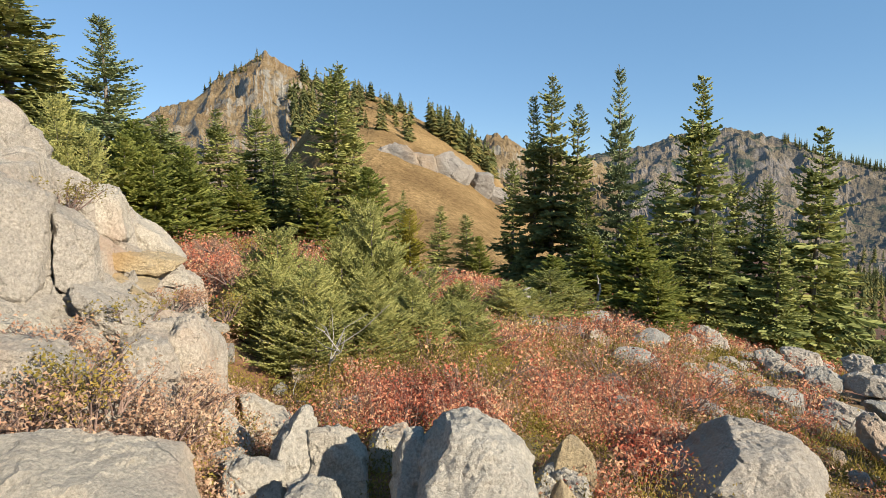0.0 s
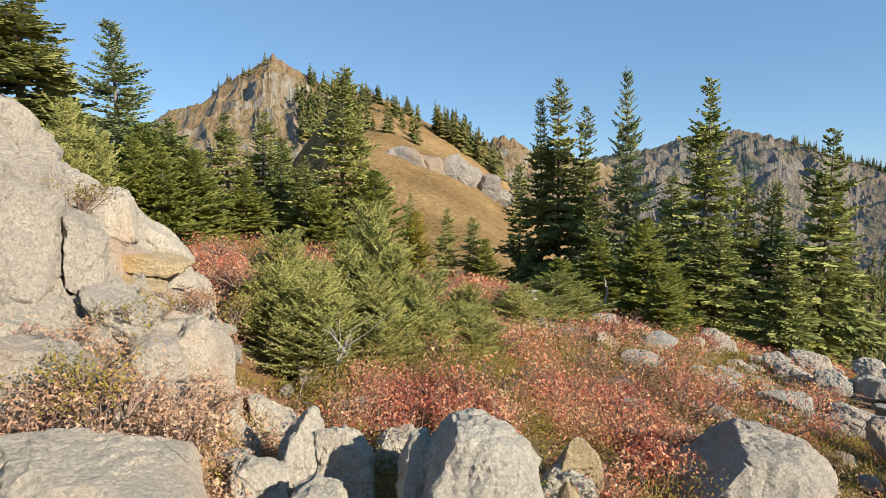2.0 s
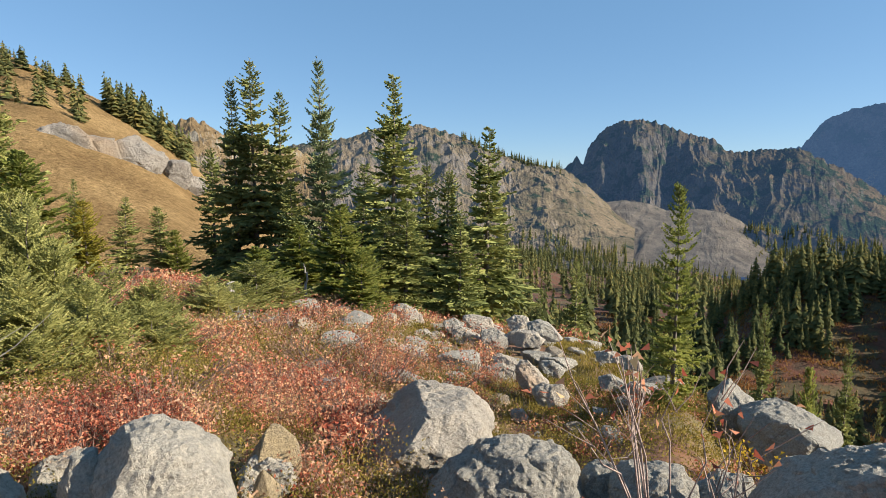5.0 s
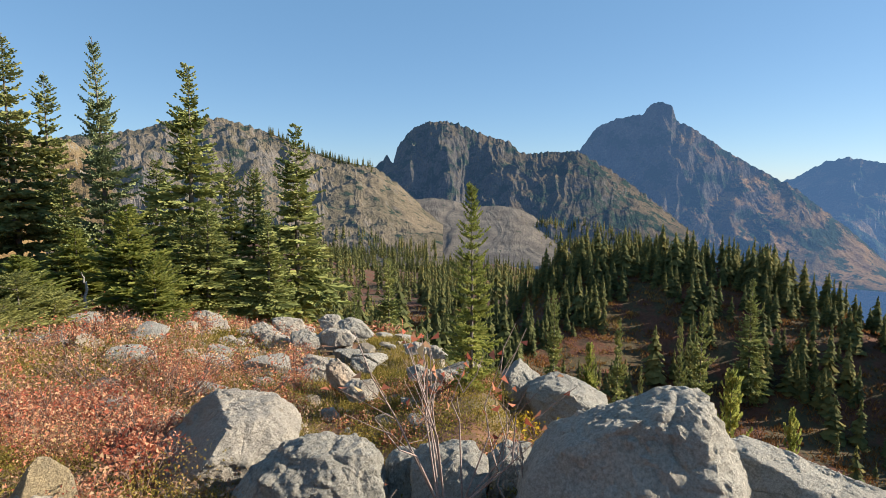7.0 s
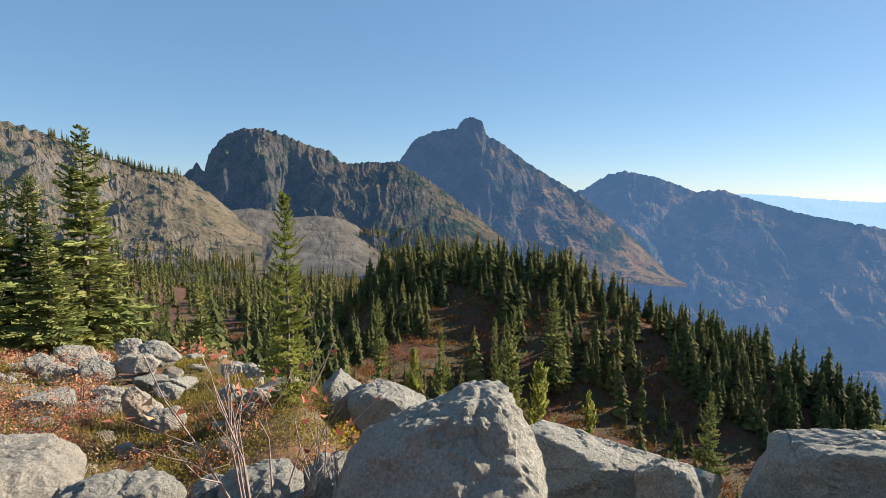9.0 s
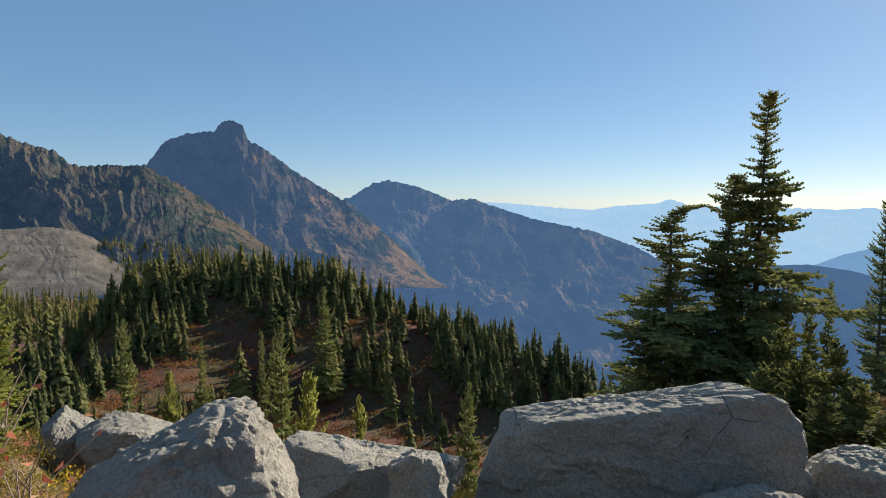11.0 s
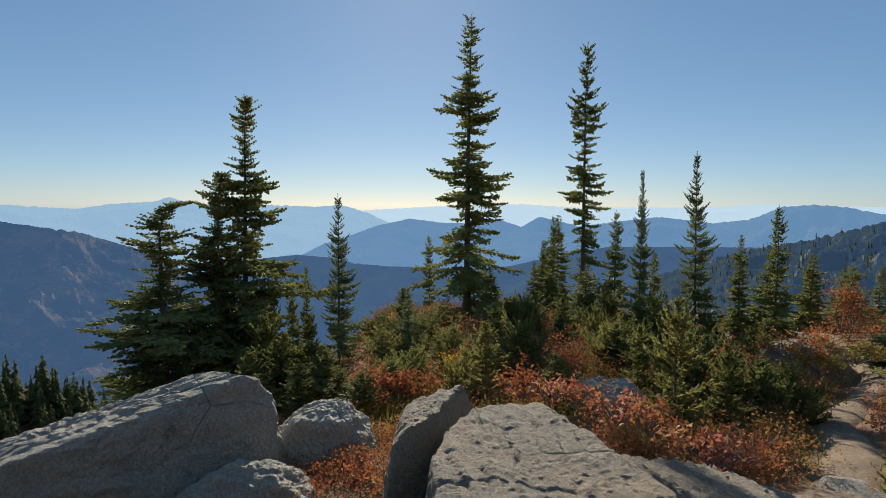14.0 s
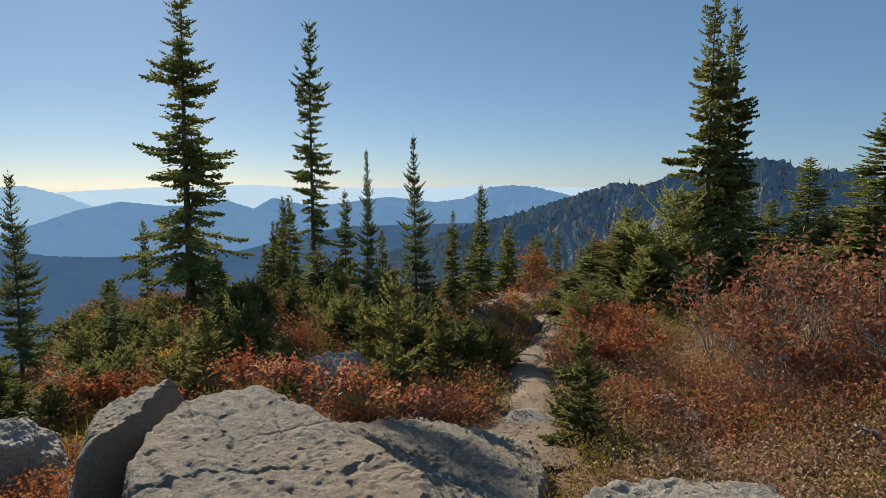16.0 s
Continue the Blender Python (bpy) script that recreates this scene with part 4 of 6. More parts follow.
EDGE_BLOCKS = [
    (2.20, 2.99, -0.53, 35, 0.80, 'edge', [(-0.51, 0.03), (-0.24, 0.33), (0.02, 0.38), (0.34, 0.37), (0.45, 0.27), (0.53, 0.05), (0.52, -0.34), (-0.54, -0.43)]),
    (2.99, 2.41, -0.52, 49, 0.60, 'edge', [(-0.28, 0.15), (-0.18, 0.26), (0.09, 0.29), (0.26, 0.18), (0.23, -0.24), (-0.27, -0.36)]),
    (2.95, 2.88, -0.67, 44, 0.50, 'edge', [(-0.13, 0.14), (-0.05, 0.24), (0.09, 0.24), (0.12, 0.03), (0.11, -0.23), (-0.12, -0.27)]),
    (3.49, 2.24, -0.57, 56, 0.60, 'edge', [(-0.19, 0.08), (-0.08, 0.21), (0.10, 0.23), (0.18, 0.06), (0.14, -0.19), (-0.18, -0.28)]),
    (6.77, 4.53, -1.32, 55, 1.00, 'edge', [(-0.30, 0.15), (-0.03, 0.36), (0.27, 0.14), (0.30, -0.31), (-0.23, -0.34)]),
    (6.80, 3.74, -1.35, 60, 1.20, 'edge', [(-0.62, 0.16), (-0.21, 0.36), (0.20, 0.23), (0.56, 0.01), (0.23, -0.34), (-0.47, -0.25)]),
    (3.17, 1.19, -0.11, 64, 1.00, 'grey', [(-0.65, -0.07), (-0.49, 0.20), (-0.28, 0.35), (0.08, 0.49), (0.20, 0.54), (0.41, 0.55), (0.47, 0.40), (0.63, 0.11), (0.65, -0.47), (-0.68, -0.62)]),
    (4.96, 0.35, -0.67, 83, 0.90, 'grey', [(-0.88, 0.30), (-0.67, 0.26), (-0.01, 0.29), (0.41, 0.15), (0.74, 0.12), (0.75, -0.25), (-0.69, -0.49), (-0.89, 0.06)]),
    (4.70, -1.74, -0.45, 106, 1.10, 'grey', [(-1.32, -0.10), (-1.18, 0.24), (-1.06, 0.27), (0.07, 0.67), (0.43, 0.76), (0.88, 0.80), (1.03, 0.73), (1.12, 0.29), (1.22, -0.46), (-1.44, -1.05), (-1.37, -0.41)]),
    (4.37, 0.01, -0.62, 84, 0.50, 'grey', [(-0.21, 0.21), (-0.04, 0.34), (0.14, 0.31), (0.23, 0.09), (0.22, -0.35), (-0.23, -0.34)]),
    (4.39, -3.25, -0.83, 121, 1.00, 'grey', [(-0.47, 0.35), (-0.27, 0.56), (-0.04, 0.65), (0.23, 0.63), (0.37, 0.48), (0.48, 0.16), (0.53, -0.31), (0.52, -0.78), (-0.52, -0.57)]),
    (3.79, -2.27, -0.54, 115, 0.70, 'grey', [(-0.49, 0.11), (-0.15, 0.35), (0.17, 0.30), (0.46, 0.13), (0.52, -0.32), (-0.52, -0.40)]),
    (3.30, -6.00, -0.52, 150, 0.70, 'grey', [(-0.43, 0.04), (-0.24, 0.22), (0.24, 0.24), (0.44, 0.03), (0.34, -0.27), (-0.36, -0.23)]),
]
for i, item in enumerate(FRONT_BLOCKS):
    block(*item, "upright pointed pale grey rock" if i == 1 else "flat-topped angular pale grey rock" if i in (0, 2) else "angular sunlit rock among red shrubs", "rocks below the viewpoint", rough=1.3)
for x, y, z, b, depth, stone, outline in SLOPE_BLOCKS:
    block(x, y, z - 0.1, b, 0.6 * depth, stone, [(u, 0.72 * v) for u, v in outline], "weathered grey rock lying in red turf", "rocks on the slope", detail=5, rough=0.9)
for item in OUTCROP_BLOCKS:
    block(*item, "sunlit angular block of the pale outcrop", "outcrop rocks", "outcrop_rock", steep=True, rough=1.1)
for i, item in enumerate(EDGE_BLOCKS):
    block(*item, "long wedge-shaped grey boulder with dark cracks" if i == 8 else "low grey rock slab sloping to the valley" if i == 7 else "lichen-grey boulder at the drop", "boulders at the edge", steep=i in (8, 10), rough=1.25)


# the outcrop's rise along lines out from the viewpoint (distance, height)
OUTCROP_RISE = {
    -48: ((2.6, -0.2), (3.6, 0.6), (4.6, 0.9), (4.9, 2.3), (6, 2.6), (7.5, 3.4), (10, 3.4)),
    -37.5: ((2.6, -0.2), (3.3, 0.2), (3.6, 0.72), (4.4, 0.87), (4.9, 0.9), (5.1, 1.76), (6, 1.95), (7.1, 2.58), (8.5, 2.4), (10, 2.0)),
    -33.8: ((2.6, -0.3), (3.6, 0.35), (3.8, 0.67), (4.2, 0.75), (4.6, 0.82), (5.0, 0.98), (5.2, 1.52), (6.8, 1.86), (7.6, 2.0), (9, 1.6), (10, 1.2)),
    -29.8: ((2.6, -0.4), (4.1, 0.3), (4.6, 0.68), (5.0, 0.9), (6.0, 1.12), (6.4, 1.35), (6.9, 1.68), (8, 1.2), (10, 0.5)),
    -25.4: ((2.6, -0.5), (4.3, 0.2), (4.5, 0.7), (5.0, 0.66), (5.4, 0.5), (6.2, 0.72), (6.8, 0.93), (7.3, 1.1), (8, 0.7), (10, -0.4)),
    -23: ((2.6, -0.6), (4.4, 0.1), (4.6, 0.68), (5.0, 0.62), (5.3, 0.2), (5.6, 0.1), (6.5, 0.45), (7, 0.3), (10, -0.8)),
    -20: ((2.6, -0.9), (4.7, -0.5), (10, -1.2)),
}


def outcrop_rise(x, y):
    b, r = math.degrees(math.atan2(x, y)), math.hypot(x, y)
    marks = sorted(OUTCROP_RISE)
    return float(np.interp(b, marks, [np.interp(r, *zip(*OUTCROP_RISE[m])) for m in marks]))


def build_outcrop(step=0.024):
    """A bank of bedrock broken into packed blocks: cells in two sizes, each with its own tilted top, dark joints and weathered faces."""
    rng = np.random.default_rng(61)
    seats = []
    for size in (0.8, 0.3):
        g = np.stack(np.meshgrid(np.arange(-8.5, 0, size), np.arange(1.5, 9.5, size), indexing="ij"), -1).reshape(-1, 2)
        g = g + rng.uniform(-0.45, 0.45, g.shape) * size
        seats.append((g, rng.normal(0, 0.22, (len(g), 2)), rng.normal(0, 1, len(g)), np.array([outcrop_rise(*p) for p in g])))
    bs, rs = np.arange(-47, -20, 0.25), np.arange(3.0, 9.0, step)
    verts = []
    for b in np.radians(bs):
        for r in rs:
            x, y = r * math.sin(b), r * math.cos(b)
            wob = 0.14 * noise.noise_vector(Vector((x * 1.3, y * 1.3, 4.0))) + 0.04 * noise.noise_vector(Vector((x * 5, y * 5, 9.0)))
            p = np.array((x + wob.x, y + wob.y))
            z = 0.0
            for (g, tilt, rise, base), weight, lift, joint in zip(seats, (0.6, 0.4), (0.10, 0.06), (0.12, 0.06)):
                d = ((g - p) ** 2).sum(1)
                i, k = np.argpartition(d, 1)[:2]
                if d[i] > d[k]:
                    i, k = k, i
                gap = math.sqrt(d[k]) - math.sqrt(d[i])
                z += weight * (base[i] + float(tilt[i] @ (p - g[i]))) + lift * rise[i] - joint * max(0.0, 1 - gap / 0.05)
            z = 0.7 * z + 0.3 * outcrop_rise(x, y) - 0.16 - 0.5 * max(0.0, 4.0 - r)
            q = Vector((x, y, z))
            pit = noise.ridged_multi_fractal(q * 4.0, 0.9, 2.1, 4, 1.0, 2.0)
            z += 0.05 * fbm(x * 2.2, y * 2.2, z * 2.2, 4) - 0.025 * (pit - 1.2)
            push = 0.06 * noise.noise_vector(q * 3.5) + 0.03 * noise.noise_vector(q * 12)
            verts.append((x + push.x, y + push.y, z + 0.5 * push.z))
    ob = new("outcrop", mesh_of("outcrop", verts, grid_faces(len(bs), len(rs))[:, ::-1], ROCK_BANK, False))
    return tagged(ob, "bank of pale sunlit bedrock broken into ledges and blocks", "rock outcrop", kind="structure")


build_outcrop()


def slab(plan, top, thick, lean, label, seed, material=SLAB, rough=0.75):
    """A flat rock with this plan, its top plane leaning by (east, north)."""
    pts = np.array(plan, float)
    c = pts.mean(0)
    planes = [((lean[0], lean[1], 1.0), thick / 2), ((0, 0, -1.0), thick / 2)]
    for p, q in zip(pts, np.roll(pts, -1, 0)):
        e = q - p
        nor = np.array([-e[1], e[0]]) / np.linalg.norm(e)
        if nor @ ((p + q) / 2 - c) < 0:
            nor = -nor
        planes.append(((nor[0], nor[1], 0.12), float(nor @ ((p + q) / 2 - c))))
    half = (np.ptp(pts[:, 0]) / 2, np.ptp(pts[:, 1]) / 2, thick / 2)
    ob = new("rock_slab", hewn("rock_slab", seed, planes, half, material, 7 if seed == 71 else 6, rough=rough, bed=(0.5, 0.75, 0.75), flake=64.0))
    ob.matrix_basis = pose(c[0], c[1], top - thick / 2)
    return tagged(ob, label, "rock slab", "slabs by the trail")


slab([(2.72, -3.55), (2.31, -3.80), (1.9, -3.56), (1.5, -3.33), (0.70, -2.94), (0.72, -2.1), (1.5, -1.8), (2.12, -2.3), (2.55, -2.95)], 0.29, 0.8, (0.0, 0.0), "broad flat rock slab with rough weathered top", 71, rough=0.75)
slab([(3.0, -3.72), (2.78, -3.7), (2.55, -2.95), (2.2, -2.36), (2.45, -2.35), (2.95, -2.95)], 0.34, 0.85, (0.0, 0.0), "edge block of the broad rock slab", 72)
slab([(2.1, -3.6), (1.6, -4.5), (0.92, -4.8), (0.6, -3.9), (0.45, -2.9), (0.9, -2.6), (1.4, -3.0)], 0.0, 0.6, (-0.1, -0.22), "low dusty rock slab beside the trail", 73, rough=1.1)
slab([(0.42, -3.3), (0.31, -3.54), (0.0, -3.7), (-0.52, -3.84), (-0.62, -3.6), (-0.2, -3.05), (0.2, -3.0)], 0.11, 0.4, (0.0, 0.0), "pale flat rock under the viewpoint", 74, ROCK_PALE, 0.9)
# loose stones of the slope, a few forms lying many times
STONES = [boulder_mesh("loose_stone", 900 + i, 1.0, 0.75, 0.5, SLAB if i % 2 else ROCK_EDGE, 4, cuts=11, flat=i % 2 == 0, taper=0.1) for i in range(5)]
stone_rng = random.Random(5)
for i in range(190):
    b, r = (stone_rng.uniform(14, 54), stone_rng.uniform(6, 17)) if i < 165 else (stone_rng.uniform(-34, -8), stone_rng.uniform(3.2, 9))
    x, y = at(b, r)
    k = (0.16 + 0.75 * stone_rng.random() ** 2.5) * (1 if r > 8 else 0.6)
    ob = new("loose_stone", STONES[i % 5])
    ob.matrix_basis = pose(x, y, ground_at(x, y) + 0.06 * k + 0.03, stone_rng.uniform(-15, 15), stone_rng.uniform(-15, 15), stone_rng.uniform(0, 360)) @ Matrix.Scale(k, 4)
    tagged(ob, "small weathered grey stone in the turf", "stone", "loose stones")
block(2.59, -10.67, -1.09, 166, 1.3, "dark", [(-0.80, 0.29), (-0.52, 0.56), (-0.13, 0.66), (0.27, 0.50), (0.63, 0.08), (0.81, -0.44), (0.82, -0.99), (-0.86, -1.30)], "dark heath-covered rock mound beside the footpath bend", "stones by the trail")

# crags on the grassy hillside
for b, r, el, w, h in ((-5.2, 113, 5.0, 5, 8), (-4.0, 112, 4.8, 6, 8), (-2.7, 112, 4.4, 6, 8), (-1.6, 112, 3.8, 4, 6), (0.1, 113, 4.2, 4, 8), (1.2, 113, 3.9, 4.5, 8), (3.4, 118, 2.1, 5, 6), (4.8, 121, 1.3, 5, 6), (2.2, 116, 2.8, 3, 5)):
    x, y = at(b, r)
    rock(x, y, 1.6 + r * math.tan(radians(el)), w * 1.45, h, CRAG_ROCK, "pale vertical crag in the grassy hillside", "hillside crags", 0.7, name="crag", detail=5, taper=0.1, rough=2.4)


# ---- conifers ----
def spray(base, way, length, width, k=2):
    """Needled shoots as serrated blades round their axes: arrays of triangles."""
    n = len(base)
    side = np.cross(way, (0, 0, 1.0))
    side /= np.linalg.norm(side, axis=1)[:, None] + 1e-9
    up = np.cross(side, way)
    roll = np.sin(np.arange(n) * 12.9898) * 0.9
    axis = [base + way * (length * j / k)[:, None] for j in range(k + 1)]
    verts, faces = list(axis), []
    idx = k + 1
    for j in range(k):
        for turn in (0.35, 2.44, 4.4):
            vec = side * np.cos(turn + roll)[:, None] + up * np.sin(turn + roll)[:, None]
            taper = 1 - 0.35 * j / max(k - 1, 1)
            verts.append(axis[j] + (axis[j + 1] - axis[j]) * 0.8 + vec * (width * taper)[:, None])
            faces.append((j, j + 1, idx))
            idx += 1
    verts = np.stack(verts, 1)
    f = np.array(faces)[None] + (np.arange(n) * idx)[:, None, None]
    return verts.reshape(-1, 3), f.reshape(-1, 3)


def tube(path, radii, sides=6):
    path = np.asarray(path, float)
    d = np.gradient(path, axis=0)
    d /= np.linalg.norm(d, axis=1)[:, None] + 1e-9
    u = np.cross(d, (0.31, 0.95, 0.05))
    u /= np.linalg.norm(u, axis=1)[:, None] + 1e-9
    w = np.cross(d, u)
    a = np.arange(sides) * 2 * math.pi / sides
    r = np.asarray(radii, float)[:, None, None]
    v = (path[:, None] + r * (np.cos(a)[None, :, None] * u[:, None] + np.sin(a)[None, :, None] * w[:, None])).reshape(-1, 3)
    f = []
    for i in range(len(path) - 1):
        for j in range(sides):
            p, q = i * sides + j, i * sides + (j + 1) % sides
            f += [(p, q, q + sides), (p, q + sides, p + sides)]
    return v, np.array(f)


def join(pieces):
    vs, fs, n = [], [], 0
    for v, f in pieces:
        vs.append(v)
        fs.append(f + n)
        n += len(v)
    return np.concatenate(vs), np.concatenate(fs)


def conifer(seed, H, R, first=0.05, gap=0.2, per=6, shape=0.9, droop=0.25, low=-0.1, high=0.9, density=9.0, ragged=0.25, nod=0.0, keep=1.0, needle=0.05, stems=((0, 0, 1.0, 0, 0),), limbs=True, bare=0.0, dead=0, k=2, loose=0.35, reach=0.6):
    """Trunk and crown of a conifer as two sets of triangles."""
    rng = np.random.default_rng(seed)
    wood, bases, ways, lens = [], [], [], []
    for dx, dy, size, lx, ly in stems:
        h_all, r_all = H * size, R * (0.5 + 0.5 * size if len(stems) > 1 else 1)
        ph = rng.uniform(0, 6.3, 2)
        turn = rng.uniform(0, 6.3)

        def spine(h):
            u = h / h_all
            bend = nod * h_all * max(0, (u - 0.86) / 0.14) ** 2 * 0.09
            return np.array([dx + lx * h + math.cos(turn) * bend + 0.012 * h_all * math.sin(3 * u + ph[0]) * u, dy + ly * h + math.sin(turn) * bend + 0.012 * h_all * math.sin(2.6 * u + ph[1]) * u,
                             h - max(0, bend) * 0.5 * nod])
        hs = np.linspace(0, h_all, 14)
        wood.append(tube([spine(h) for h in hs], [max(0.006, 0.014 * h_all * (1 - 0.97 * h / h_all) + (0.01 * h_all if h == 0 else 0)) for h in hs]))
        h = first * h_all
        while h < h_all * 0.985:
            u = (h / h_all - first) / (1 - first)
            prof = ((1 - u) ** shape) * 0.96 + 0.04
            prof *= min(1.0, 0.6 + 5 * u)
            lump = 1 + 0.18 * math.sin(u * 23 + ph[0]) * ragged * 2
            for j in range(max(3, per + int(rng.integers(-1, 2)))):
                if rng.random() > keep or u < bare * rng.uniform(0.6, 1):
                    continue
                az = rng.uniform(0, 6.283)
                L = r_all * prof * lump * rng.uniform(1 - ragged, 1 + 0.4 * ragged)
                if L < 0.05:
                    L = 0.05
                slope = low + (high - low) * u ** 1.6 + rng.normal(0, 0.03 + 0.06 * loose)
                sag = droop * (1 - u) + rng.normal(0, 0.04)
                o = spine(h + rng.uniform(-0.4, 0.4) * gap * loose)
                n = max(3, int(L * density))
                s = np.linspace(0.1, 1, n) + rng.uniform(-0.4, 0.4, n) / n
                s = np.clip(s, 0.05, 1)
                out = np.array([math.cos(az), math.sin(az), 0])
                crook = rng.normal(0, 0.12)
                cross = np.array([-math.sin(az), math.cos(az), 0])
                pos = o + np.outer(s * L, out) + np.outer(crook * L * s ** 2, cross)
                pos[:, 2] += L * (slope * s - sag * s ** 2 + 0.18 * s ** 3)
                tan = out + np.zeros((n, 3))
                tan += np.outer(2 * crook * s, cross)
                tan[:, 2] = slope - 2 * sag * s + 0.54 * s ** 2
                tan /= np.linalg.norm(tan, axis=1)[:, None]
                for sg in (-1, 1):
                    ang = rng.uniform(0.6, 1.15, n)
                    b = np.cross(tan, (0, 0, 1.0))
                    b /= np.linalg.norm(b, axis=1)[:, None]
                    w = tan * np.cos(ang)[:, None] + b * (sg * np.sin(ang))[:, None]
                    w[:, 2] += rng.normal(-0.06, 0.05 + 0.17 * loose, n)
                    w /= np.linalg.norm(w, axis=1)[:, None]
                    ln = np.clip(L * (0.48 * (1 - s) + 0.15), 0.08, reach) * rng.uniform(0.65, 1.2, n)
                    bases.append(pos), ways.append(w), lens.append(ln)
                bases.append(pos[-2:]), ways.append(tan[-2:]), lens.append(np.full(2, min(0.22, 0.09 + 0.12 * L)))
                if limbs and L > 0.5 and j % 3 == 0:
                    q = pos[[n // 2, -1]]
                    wood.append(tube(np.concatenate([[o], q]), np.linspace(0.012 + 0.006 * L, 0.004, len(q) + 1), 3))
            h += gap * rng.uniform(0.7, 1.35) * (1 - 0.45 * u)
        for j in range(10):
            hh = h_all * (1 - 0.004 * j * j) - 0.01
            a = rng.uniform(0, 6.28)
            w = np.array([[math.cos(a) * 0.6, math.sin(a) * 0.6, 0.8]])
            bases.append(spine(hh)[None]), ways.append(w / np.linalg.norm(w)), lens.append(np.array([0.06 + 0.01 * j]))
        for j in range(dead):
            hh = h_all * rng.uniform(0.06, 0.5)
            a = rng.uniform(0, 6.28)
            o = spine(hh)
            L = r_all * rng.uniform(0.25, 0.6)
            e = o + np.array([math.cos(a) * L, math.sin(a) * L, rng.uniform(-0.35, 0.1) * L])
            wood.append(tube([o, (o + e) / 2 + np.array([0, 0, 0.05]), e], [0.012, 0.008, 0.003], 3))
    base, way, length = np.concatenate(bases), np.concatenate(ways), np.concatenate(lens)
    return join(wood), spray(base, way, length, np.minimum(needle, 0.3 * length) * rng.uniform(0.75, 1.25, len(base)), k)


